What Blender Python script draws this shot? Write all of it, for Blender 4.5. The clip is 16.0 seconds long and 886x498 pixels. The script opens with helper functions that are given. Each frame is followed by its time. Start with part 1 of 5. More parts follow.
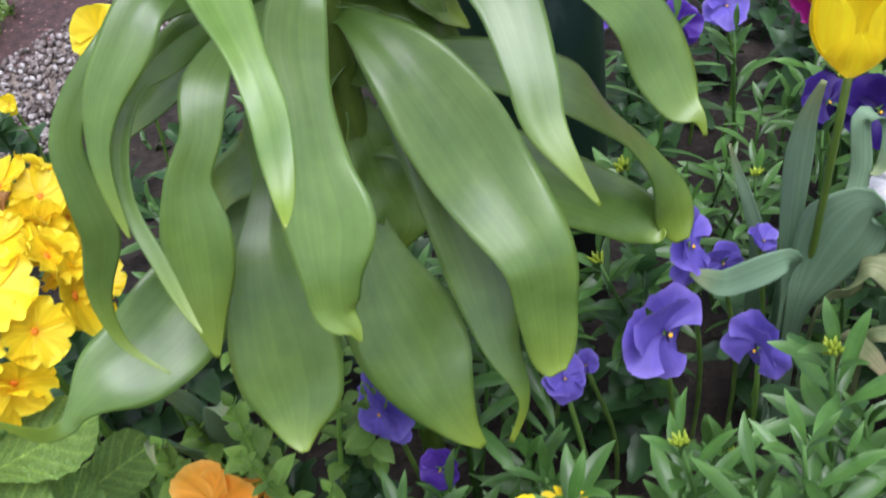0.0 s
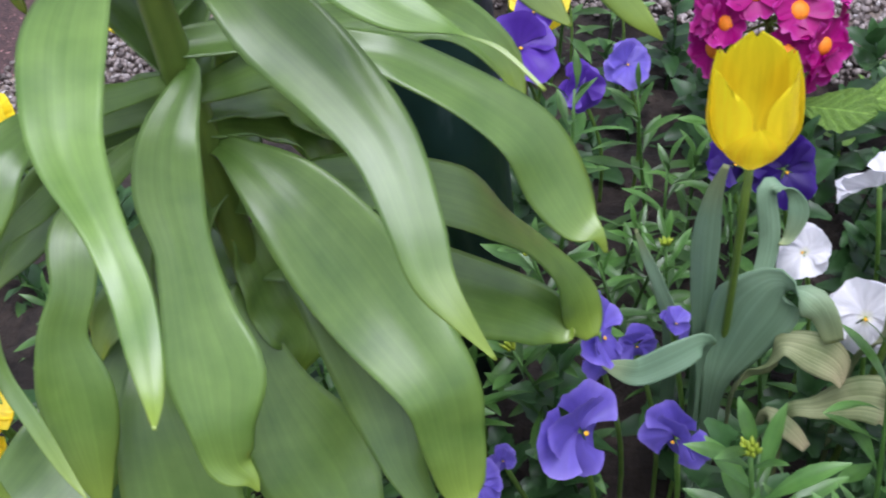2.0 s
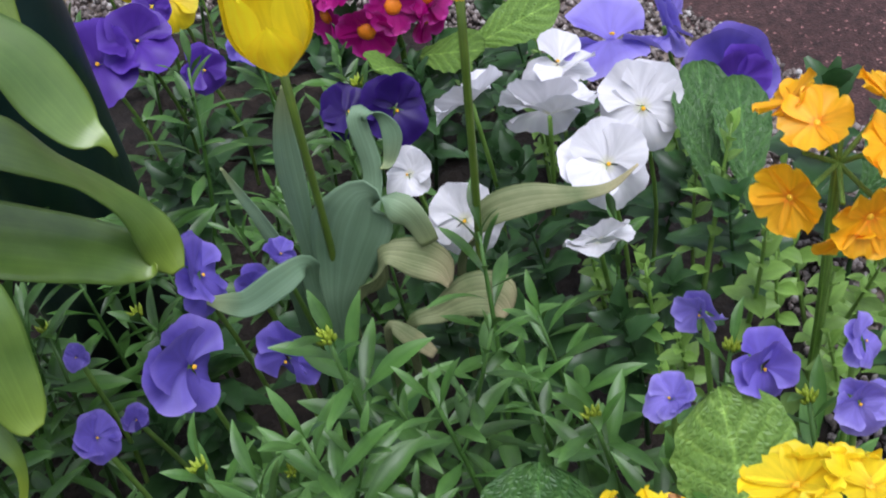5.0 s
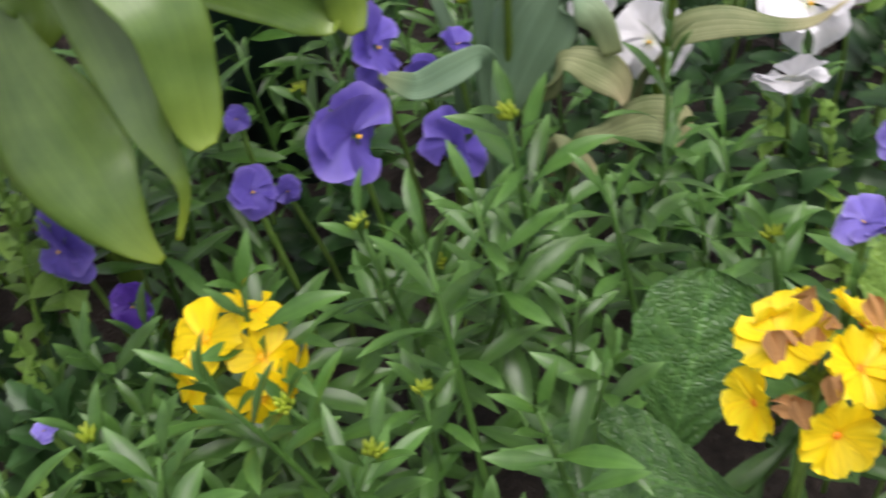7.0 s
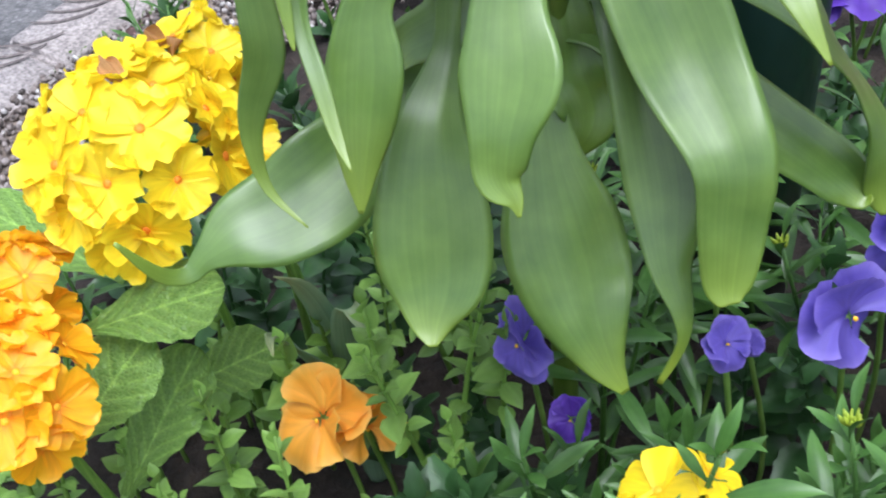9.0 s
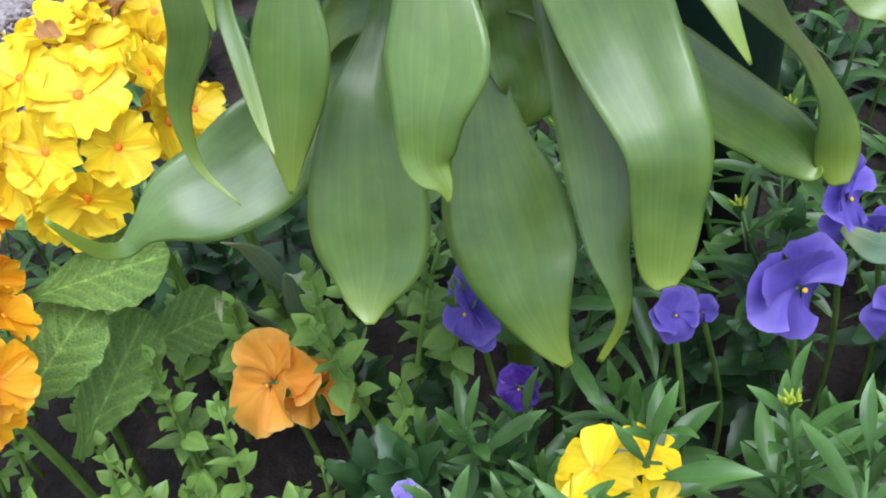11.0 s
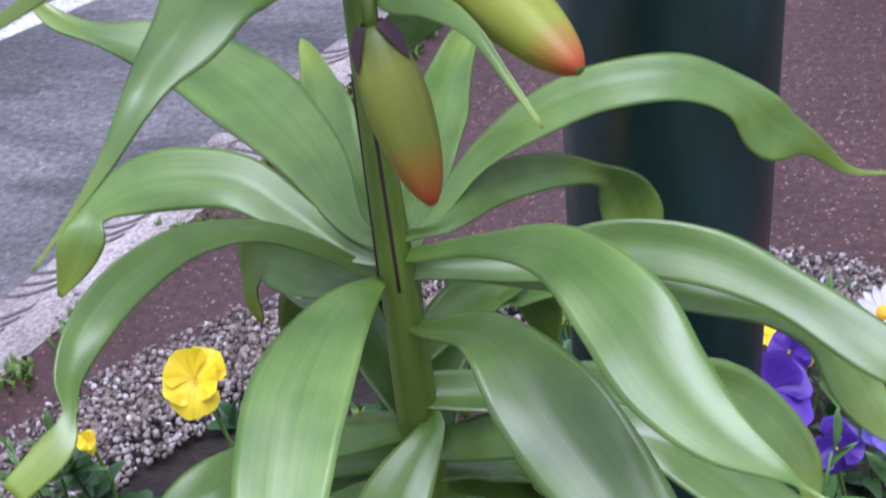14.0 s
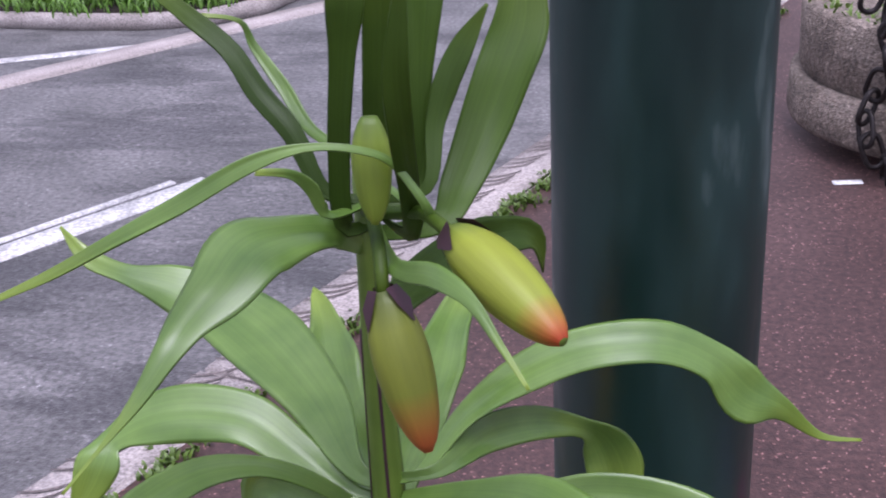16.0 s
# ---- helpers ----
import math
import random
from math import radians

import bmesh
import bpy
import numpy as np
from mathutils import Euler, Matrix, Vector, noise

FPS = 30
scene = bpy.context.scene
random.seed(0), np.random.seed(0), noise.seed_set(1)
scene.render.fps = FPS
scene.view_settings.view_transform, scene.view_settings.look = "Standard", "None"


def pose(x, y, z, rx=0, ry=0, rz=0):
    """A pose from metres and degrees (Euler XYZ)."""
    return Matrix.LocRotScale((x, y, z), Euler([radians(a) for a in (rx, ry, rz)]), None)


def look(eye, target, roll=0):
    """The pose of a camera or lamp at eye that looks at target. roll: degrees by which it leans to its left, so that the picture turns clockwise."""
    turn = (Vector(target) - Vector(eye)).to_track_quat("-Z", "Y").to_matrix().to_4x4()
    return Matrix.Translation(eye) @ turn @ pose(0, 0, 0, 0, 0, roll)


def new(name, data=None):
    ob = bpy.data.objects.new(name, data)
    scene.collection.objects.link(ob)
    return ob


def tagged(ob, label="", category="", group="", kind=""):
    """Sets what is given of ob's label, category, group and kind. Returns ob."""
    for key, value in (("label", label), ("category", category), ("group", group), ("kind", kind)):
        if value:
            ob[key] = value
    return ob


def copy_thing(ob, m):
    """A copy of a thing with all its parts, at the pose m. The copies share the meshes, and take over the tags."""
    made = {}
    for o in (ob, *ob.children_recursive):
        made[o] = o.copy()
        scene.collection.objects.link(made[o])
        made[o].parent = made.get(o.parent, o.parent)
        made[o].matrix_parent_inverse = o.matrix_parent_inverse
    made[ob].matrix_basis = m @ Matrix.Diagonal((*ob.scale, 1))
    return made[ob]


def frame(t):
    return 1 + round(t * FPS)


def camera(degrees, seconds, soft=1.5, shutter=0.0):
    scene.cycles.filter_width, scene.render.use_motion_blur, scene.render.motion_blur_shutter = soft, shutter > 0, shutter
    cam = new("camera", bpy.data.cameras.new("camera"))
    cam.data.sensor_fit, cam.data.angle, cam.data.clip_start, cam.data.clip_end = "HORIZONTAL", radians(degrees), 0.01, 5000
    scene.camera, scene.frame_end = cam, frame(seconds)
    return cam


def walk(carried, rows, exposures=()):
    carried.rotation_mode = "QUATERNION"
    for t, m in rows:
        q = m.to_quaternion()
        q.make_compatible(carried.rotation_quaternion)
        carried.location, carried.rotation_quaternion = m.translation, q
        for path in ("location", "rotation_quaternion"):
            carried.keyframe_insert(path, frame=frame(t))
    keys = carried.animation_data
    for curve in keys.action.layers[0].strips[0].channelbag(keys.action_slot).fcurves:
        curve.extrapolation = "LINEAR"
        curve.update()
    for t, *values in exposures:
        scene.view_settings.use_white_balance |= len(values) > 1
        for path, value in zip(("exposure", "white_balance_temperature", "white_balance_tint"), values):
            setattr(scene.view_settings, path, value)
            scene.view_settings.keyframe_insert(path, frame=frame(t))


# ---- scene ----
cam = camera(38.0, 16.0, soft=1.9, shutter=0.4)
PATH = [
    (0, (0.0588, 0.0361, 1.6589), (-0.2892, 1.8911, -0.4095), -9.95),
    (0.5, (0.0535, 0.0820, 1.6663), (-0.2544, 1.9516, -0.3955), -9.26),
    (1, (0.0440, 0.1107, 1.6789), (-0.2188, 1.9986, -0.3723), -10.57),
    (1.4, (0.0442, 0.1130, 1.6750), (-0.1992, 1.9944, -0.3844), -9.69),
    (1.5, (0.0465, 0.1093, 1.6715), (-0.1931, 1.9953, -0.3843), -9.67),
    (2, (0.0722, 0.0896, 1.6710), (-0.1137, 1.9729, -0.3926), -9.53),
    (2.5, (0.1005, 0.0837, 1.6810), (-0.0398, 1.9488, -0.4026), -9.96),
    (3, (0.1253, 0.0658, 1.6792), (0.1030, 1.9811, -0.3630), -8.91),
    (3.5, (0.1487, 0.0552, 1.6779), (0.2495, 1.9809, -0.3524), -8.14),
    (3.6, (0.1512, 0.0582, 1.6754), (0.3011, 1.9737, -0.3613), -7.26),
    (3.7, (0.1562, 0.0547, 1.6748), (0.3227, 1.9702, -0.3608), -7.67),
    (5.8, (0.1758, -0.0034, 1.5891), (0.4865, 1.8994, -0.4414), -9.02),
    (6, (0.1747, -0.0063, 1.5854), (0.4970, 1.8670, -0.4705), -8.55),
    (6.5, (0.1593, -0.0176, 1.5691), (0.4032, 1.8178, -0.5313), -7.77),
    (7, (0.1268, -0.0130, 1.5611), (0.1406, 1.8085, -0.5653), -7.00),
    (7.5, (0.1176, 0.0008, 1.5690), (-0.1275, 1.8687, -0.5025), -7.71),
    (8, (0.0980, 0.0154, 1.5597), (-0.3272, 1.9089, -0.4586), -6.71),
    (8.5, (0.0743, 0.0209, 1.5618), (-0.5221, 1.8941, -0.4322), -7.40),
    (9, (0.0480, 0.0204, 1.5681), (-0.6338, 1.9053, -0.3870), -5.77),
    (9.1, (0.0431, 0.0228, 1.5690), (-0.6520, 1.9040, -0.3850), -6.16),
    (9.2, (0.0346, 0.0224, 1.5708), (-0.6646, 1.8963, -0.3888), -5.88),
    (11.3, (0.0704, 0.0603, 1.5793), (-0.5859, 1.8162, -0.5006), -6.13),
    (11.5, (0.0680, 0.0672, 1.5872), (-0.5902, 1.8844, -0.4386), -6.29),
    (12, (0.0608, 0.0991, 1.5991), (-0.5711, 2.0136, -0.3441), -6.17),
    (12.3, (0.0573, 0.1193, 1.6031), (-0.5613, 2.0761, -0.3017), -7.01),
    (12.5, (0.0546, 0.1299, 1.6066), (-0.5589, 2.1144, -0.2709), -7.78),
    (12.6, (0.0536, 0.1348, 1.6093), (-0.5573, 2.1349, -0.2526), -7.88),
    (13, (0.0493, 0.1593, 1.6223), (-0.5445, 2.2308, -0.1655), -7.05),
    (13.4, (0.0463, 0.1746, 1.6307), (-0.5571, 2.3215, -0.0624), -5.83),
    (13.7, (0.0419, 0.1799, 1.6380), (-0.5550, 2.3555, -0.0204), -7.06),
    (14.1, (0.0372, 0.1737, 1.6538), (-0.5411, 2.4123, 0.0746), -6.08),
    (14.5, (0.0406, 0.1684, 1.6584), (-0.5379, 2.4511, 0.1438), -5.54),
    (15, (0.0424, 0.1656, 1.6621), (-0.5634, 2.5109, 0.2575), -5.78),
    (15.5, (0.0426, 0.1565, 1.6684), (-0.5705, 2.5757, 0.3990), -4.27),
    (15.9, (0.0438, 0.1467, 1.6722), (-0.5649, 2.6237, 0.5173), -2.84),
    (16, (0.0442, 0.1481, 1.6720), (-0.5519, 2.6277, 0.5160), -2.84),
]
walk(cam, [(t, look(eye, target, roll)) for t, eye, target, roll in PATH], exposures=[(0, 0.75, 5840, 17), (0.5, 0.83, 5790, 22), (1.5, 0.68, 5740, 21), (3.5, 0.83, 5790, 16), (6, 0.16, 6040, 16), (7, 0.55, 6540, 17), (8, 0.93, 6340, 10), (9, 0.94, 5740, 12), (11.5, 0.73, 5600, 20), (12.5, 0.65, 5540, 26), (14, 0.65, 5440, 27), (16, 0.6, 5770, 29)])

# ---- world and light: an overcast day ----
world = bpy.data.worlds.new("overcast_sky")
scene.world = world
world.use_nodes = True
wn, wl = world.node_tree.nodes, world.node_tree.links
sky = wn.new("ShaderNodeTexSky")
sky.sky_type, sky.sun_disc = "NISHITA", False
sky.sun_elevation, sky.sun_rotation = radians(77), radians(145)
sky.air_density, sky.dust_density = 1.0, 4.0
grey = wn.new("ShaderNodeHueSaturation")
grey.inputs["Saturation"].default_value = 0.3
wl.new(sky.outputs[0], grey.inputs["Color"])
wl.new(grey.outputs[0], wn["Background"].inputs["Color"])
wn["Background"].inputs["Strength"].default_value = 0.14
sun = new("sun", bpy.data.lights.new("sun", "SUN"))
sun.data.energy, sun.data.angle, sun.data.color = 1.5, radians(45), (1.0, 0.98, 0.95)
sun.matrix_world = look((0.5, -0.7, 3.9), (0, 0, 0))


# ---- materials ----
def srgb(r, g, b):
    return tuple((c / 12.92 if c <= 0.04045 else ((c + 0.055) / 1.055) ** 2.4) for c in (r / 255, g / 255, b / 255)) + (1.0,)


def shader(name):
    m = bpy.data.materials.new(name)
    m.use_nodes = True
    return m, m.node_tree.nodes, m.node_tree.links, m.node_tree.nodes["Principled BSDF"]


def ramp(n, stops):
    r = n.new("ShaderNodeValToRGB")
    while len(r.color_ramp.elements) < len(stops):
        r.color_ramp.elements.new(0.5)
    for e, (p, c) in zip(r.color_ramp.elements, stops):
        e.position, e.color = p, c
    return r


def noise_tex(n, l, scale, detail=5.0, coord="Object"):
    co = n.new("ShaderNodeTexCoord")
    t = n.new("ShaderNodeTexNoise")
    t.inputs["Scale"].default_value, t.inputs["Detail"].default_value = scale, detail
    l.new(co.outputs[coord], t.inputs["Vector"])
    return t


def mixed(n, l, a, b, fac, mode="MIX"):
    x = n.new("ShaderNodeMix")
    x.data_type, x.blend_type = "RGBA", mode
    for sock, v in ((x.inputs[6], a), (x.inputs[7], b), (x.inputs[0], fac)):
        if hasattr(v, "links"):
            l.new(v, sock)
        else:
            sock.default_value = v
    return x.outputs[2]


def bumped(n, l, p, height, strength, distance):
    b = n.new("ShaderNodeBump")
    b.inputs["Strength"].default_value, b.inputs["Distance"].default_value = strength, distance
    l.new(height, b.inputs["Height"])
    l.new(b.outputs[0], p.inputs["Normal"])
    return b


def mineral(name, stops, scale, fine, rough=0.9, bump=0.5, dist=0.004, voronoi=0.0, fleck=1.8, patch=0.0):
    """Stone, concrete, asphalt: two scales of colour, and relief."""
    m, n, l, p = shader(name)
    big, small = noise_tex(n, l, scale), noise_tex(n, l, fine, 8)
    r = ramp(n, stops)
    l.new(big.outputs[0], r.inputs[0])
    s = ramp(n, [(0.3, (0.45, 0.45, 0.45, 1)), (0.72, (1.25, 1.22, 1.2, 1))])
    l.new(small.outputs[0], s.inputs[0])
    col = mixed(n, l, r.outputs[0], s.outputs[0], 1.0, "MULTIPLY")
    height = small.outputs[0]
    if voronoi:
        co = n.new("ShaderNodeTexCoord")
        v = n.new("ShaderNodeTexVoronoi")
        v.inputs["Scale"].default_value = voronoi
        l.new(co.outputs["Object"], v.inputs["Vector"])
        sp = ramp(n, [(0.0, (0.7, 0.68, 0.66, 1)), (0.6, (0.95, 0.95, 0.95, 1)), (0.86, (1.0, 1.0, 1.0, 1)), (0.9, (fleck, fleck, fleck, 1))])
        l.new(v.outputs["Color"], sp.inputs[0])
        col = mixed(n, l, col, sp.outputs[0], 0.8, "MULTIPLY")
        height = v.outputs["Distance"]
    if patch:
        co = n.new("ShaderNodeTexCoord")
        mapping = n.new("ShaderNodeMapping")
        mapping.inputs["Rotation"].default_value = (0, 0, radians(-57))
        mapping.inputs["Scale"].default_value = (0.3, 1.0, 1.0)
        l.new(co.outputs["Object"], mapping.inputs[0])
        w = n.new("ShaderNodeTexNoise")
        w.inputs["Scale"].default_value, w.inputs["Detail"].default_value, w.inputs["Roughness"].default_value = patch, 9, 0.72
        l.new(mapping.outputs[0], w.inputs["Vector"])
        k = ramp(n, [(0.5, (1, 1, 1, 1)), (0.57, (0.62, 0.62, 0.63, 1)), (0.66, (0.5, 0.5, 0.52, 1))])
        l.new(w.outputs[0], k.inputs[0])
        col = mixed(n, l, col, k.outputs[0], 1.0, "MULTIPLY")
    l.new(col, p.inputs["Base Color"])
    p.inputs["Roughness"].default_value = rough
    bumped(n, l, p, height, bump, dist)
    return m


def foliage(name, dark, light, edge=None, veins=0.0, rough=0.42, crinkle=0.0, thin=0.3, tint=0.25, streak=1.0, gloss=0.45, pinnate=0.0, relief=1.0):
    """A leaf or petal: u runs across (0..1), v along. Colour varies along it, with veins, and some light comes through."""
    m, n, l, p = shader(name)
    uv = n.new("ShaderNodeUVMap")
    sep = n.new("ShaderNodeSeparateXYZ")
    l.new(uv.outputs[0], sep.inputs[0])
    cloud = noise_tex(n, l, 45 if tint > 0.12 else 14, 4)
    r = ramp(n, [(0.2, dark), (0.8, light)])
    l.new(cloud.outputs[0], r.inputs[0])
    col = r.outputs[0]
    info = n.new("ShaderNodeObjectInfo")
    vary = ramp(n, [(0, (1 - tint, 1 - tint, 1 - tint * 1.2, 1)), (1, (1 + tint, 1 + tint, 1 + tint * 0.6, 1))])
    l.new(info.outputs["Random"], vary.inputs[0])
    col = mixed(n, l, col, vary.outputs[0], 1.0, "MULTIPLY")
    if edge:
        fade = ramp(n, [(0.0, (0, 0, 0, 1)), (0.75, (0, 0, 0, 1)), (1.0, (1, 1, 1, 1))])
        l.new(sep.outputs[1], fade.inputs[0])
        col = mixed(n, l, col, edge, fade.outputs[0])
    height = cloud.outputs[0]
    if veins:
        w = n.new("ShaderNodeTexNoise")
        w.noise_dimensions = "3D"
        mapping = n.new("ShaderNodeMapping")
        mapping.inputs["Scale"].default_value = (veins, 0.8, 1)
        l.new(uv.outputs[0], mapping.inputs[0])
        l.new(mapping.outputs[0], w.inputs["Vector"])
        w.inputs["Scale"].default_value, w.inputs["Detail"].default_value = 1.0, 3.0
        line = ramp(n, [(0.3, (1 - 0.2 * streak, 1 - 0.18 * streak, 1 - 0.24 * streak, 1)), (0.7, (1 + 0.14 * streak, 1 + 0.12 * streak, 1 + 0.14 * streak, 1))])
        l.new(w.outputs[0], line.inputs[0])
        col = mixed(n, l, col, line.outputs[0], 1.0, "MULTIPLY")
        height = w.outputs[0]
    if pinnate:
        def calc(op, a, b=0.0):
            q = n.new("ShaderNodeMath")
            q.operation = op
            for sock, val in zip(q.inputs, (a, b)):
                if hasattr(val, "links"):
                    l.new(val, sock)
                else:
                    sock.default_value = val
            return q.outputs[0]
        off = calc("ABSOLUTE", calc("SUBTRACT", calc("MULTIPLY", sep.outputs[0], 2.0), 1.0))
        wave = calc("SINE", calc("MULTIPLY", calc("SUBTRACT", sep.outputs[1], calc("MULTIPLY", off, 0.32)), pinnate))
        side = ramp(n, [(0.0, (1.28, 1.22, 1.2, 1)), (0.16, (1.0, 1.0, 1.0, 1)), (1.0, (0.9, 0.92, 0.9, 1))])
        l.new(calc("MULTIPLY_ADD", wave, 0.5), side.inputs[0])
        side.inputs[0].links[0].from_node.inputs[2].default_value = 0.5
        col = mixed(n, l, col, side.outputs[0], 1.0, "MULTIPLY")
        rib = ramp(n, [(0.0, (1.7, 1.6, 1.7, 1)), (0.07, (1.0, 1.0, 1.0, 1))])
        l.new(off, rib.inputs[0])
        col = mixed(n, l, col, rib.outputs[0], 1.0, "MULTIPLY")
    if crinkle:
        v = n.new("ShaderNodeTexVoronoi")
        v.feature = "DISTANCE_TO_EDGE"
        mapping = n.new("ShaderNodeMapping")
        mapping.inputs["Scale"].default_value = (crinkle * 0.6, crinkle, 1)
        l.new(uv.outputs[0], mapping.inputs[0])
        l.new(mapping.outputs[0], v.inputs["Vector"])
        v.inputs["Scale"].default_value = 1.0
        line = ramp(n, [(0.0, (1.14, 1.12, 1.1, 1)), (0.12, (1, 1, 1, 1)), (0.5, (0.9, 0.92, 0.9, 1))])
        l.new(v.outputs["Distance"], line.inputs[0])
        col = mixed(n, l, col, line.outputs[0], 1.0, "MULTIPLY")
        height = v.outputs["Distance"]
    l.new(col, p.inputs["Base Color"])
    p.inputs["Roughness"].default_value = rough
    p.inputs["Specular IOR Level"].default_value = gloss
    bumped(n, l, p, height, 0.2 * relief * min(1, streak + 0.3) if not crinkle else 0.6, 0.001 if not crinkle else 0.0025)
    tr = n.new("ShaderNodeBsdfTranslucent")
    l.new(col, tr.inputs["Color"])
    mx = n.new("ShaderNodeMixShader")
    mx.inputs[0].default_value = thin
    l.new(p.outputs[0], mx.inputs[1])
    l.new(tr.outputs[0], mx.inputs[2])
    l.new(mx.outputs[0], n["Material Output"].inputs["Surface"])
    return m


def plain(name, c, rough=0.6, metal=0.0, fine=60, amount=0.25):
    m, n, l, p = shader(name)
    t = noise_tex(n, l, fine, 6)
    r = ramp(n, [(0.3, tuple(x * (1 - amount) for x in c[:3]) + (1,)), (0.7, tuple(x * (1 + amount) for x in c[:3]) + (1,))])
    l.new(t.outputs[0], r.inputs[0])
    l.new(r.outputs[0], p.inputs["Base Color"])
    p.inputs["Roughness"].default_value, p.inputs["Metallic"].default_value = rough, metal
    bumped(n, l, p, t.outputs[0], 0.2, 0.001)
    return m


M_ROAD = mineral("road_asphalt", [(0.3, (0.115, 0.115, 0.117, 1)), (0.7, (0.225, 0.223, 0.226, 1))], 2.2, 45, 0.58, 0.6, 0.004, 130, patch=2.6)
M_PAVE = mineral("red_brown_asphalt", [(0.3, (0.09, 0.045, 0.041, 1)), (0.7, (0.158, 0.087, 0.08, 1))], 2.0, 50, 0.6, 0.5, 0.003, 200, 5.0)
M_KERB = mineral("pale_kerb_concrete", [(0.3, (0.33, 0.295, 0.28, 1)), (0.7, (0.5, 0.455, 0.44, 1))], 4.0, 120, 0.9, 0.5, 0.002)
M_PLANTER = mineral("exposed_aggregate", [(0.3, (0.2, 0.16, 0.13, 1)), (0.7, (0.36, 0.3, 0.25, 1))], 5.0, 90, 0.95, 0.9, 0.006, 110)
M_SOIL = mineral("dark_wet_soil", [(0.3, (0.012, 0.009, 0.007, 1)), (0.7, (0.045, 0.033, 0.025, 1))], 12.0, 90, 0.95, 1.0, 0.01)
M_PAINT = mineral("worn_white_road_paint", [(0.25, (0.4, 0.4, 0.4, 1)), (0.5, (0.78, 0.78, 0.78, 1))], 6.0, 70, 0.7, 0.4, 0.002)
M_MOSS = foliage("weed_green", srgb(60, 84, 30), srgb(112, 140, 60), thin=0.2)
M_GRASS = foliage("grass_green", srgb(62, 98, 36), srgb(110, 150, 58), thin=0.25)


def pebble_material():
    m, n, l, p = shader("mixed_pebbles")
    g = n.new("ShaderNodeNewGeometry")
    r = ramp(n, [(0.0, (0.05, 0.04, 0.035, 1)), (0.35, (0.15, 0.12, 0.105, 1)), (0.7, (0.25, 0.21, 0.19, 1)), (0.92, (0.36, 0.32, 0.3, 1)), (1.0, (0.52, 0.5, 0.48, 1))])
    l.new(g.outputs["Random Per Island"], r.inputs[0])
    t = noise_tex(n, l, 120, 4)
    s = ramp(n, [(0.3, (0.7, 0.7, 0.7, 1)), (0.7, (1.2, 1.2, 1.2, 1))])
    l.new(t.outputs[0], s.inputs[0])
    l.new(mixed(n, l, r.outputs[0], s.outputs[0], 1.0, "MULTIPLY"), p.inputs["Base Color"])
    p.inputs["Roughness"].default_value = 0.6
    return m


M_PEBBLE = pebble_material()


def pole_material():
    """Dark green gloss paint with long streaks, pale scuffs and a little orange peel."""
    m, n, l, p = shader("dark_green_pole_paint")
    co = n.new("ShaderNodeTexCoord")
    mapping = n.new("ShaderNodeMapping")
    mapping.inputs["Scale"].default_value = (1.0, 1.0, 0.28)
    l.new(co.outputs["Object"], mapping.inputs[0])
    t, s = n.new("ShaderNodeTexNoise"), noise_tex(n, l, 60, 6)
    t.inputs["Scale"].default_value, t.inputs["Detail"].default_value = 26, 9
    l.new(mapping.outputs[0], t.inputs["Vector"])
    r = ramp(n, [(0.35, (0.004, 0.019, 0.017, 1)), (0.52, (0.007, 0.027, 0.024, 1)), (0.62, (0.011, 0.037, 0.034, 1)), (0.7, (0.07, 0.105, 0.1, 1))])
    l.new(t.outputs[0], r.inputs[0])
    l.new(r.outputs[0], p.inputs["Base Color"])
    rr = ramp(n, [(0.4, (0.28, 0.28, 0.28, 1)), (0.68, (0.6, 0.6, 0.6, 1))])
    l.new(t.outputs[0], rr.inputs[0])
    l.new(rr.outputs[0], p.inputs["Roughness"])
    p.inputs["Specular IOR Level"].default_value = 0.5
    bumped(n, l, p, s.outputs[0], 0.15, 0.001)
    return m


M_POLE = pole_material()
M_LILY = foliage("crown_imperial_leaf", srgb(76, 110, 40), srgb(114, 146, 66), srgb(136, 160, 54), veins=20, rough=0.35, thin=0.14, tint=0.14, streak=0.75, gloss=0.82, relief=0.25)
# top tuft: the shade of its back-lit undersides is put into the colour
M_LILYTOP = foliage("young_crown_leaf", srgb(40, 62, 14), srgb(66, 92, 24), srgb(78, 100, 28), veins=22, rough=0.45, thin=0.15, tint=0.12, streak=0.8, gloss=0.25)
M_LILYSTEM = foliage("crown_imperial_stem", srgb(88, 116, 44), srgb(118, 146, 58), veins=10, rough=0.4, thin=0.1)
M_WALL = foliage("wallflower_leaf", srgb(42, 79, 32), srgb(90, 130, 62), srgb(98, 138, 72), veins=5, rough=0.34, thin=0.16, tint=0.34, gloss=0.5)
M_CHICK = foliage("small_pale_leaf", srgb(104, 144, 62), srgb(152, 188, 100), veins=4, rough=0.4, thin=0.3, tint=0.3)
M_PANSYLEAF = foliage("pansy_leaf", srgb(38, 70, 38), srgb(70, 106, 60), veins=4, rough=0.35, thin=0.2, tint=0.25)
M_PRIMLEAF = foliage("primrose_leaf", srgb(98, 138, 54), srgb(136, 172, 86), pinnate=42, crinkle=30, rough=0.42, thin=0.3, tint=0.15)
# the same primrose leaf with shade put into its colour
M_PRIMSHADE = foliage("shaded_primrose_leaf", srgb(48, 86, 38), srgb(74, 112, 54), pinnate=42, crinkle=30, rough=0.4, thin=0.2, tint=0.1)
M_TULIPLEAF = foliage("tulip_leaf", srgb(108, 142, 110), srgb(146, 174, 144), srgb(150, 160, 110), veins=18, rough=0.5, thin=0.2, tint=0.1)
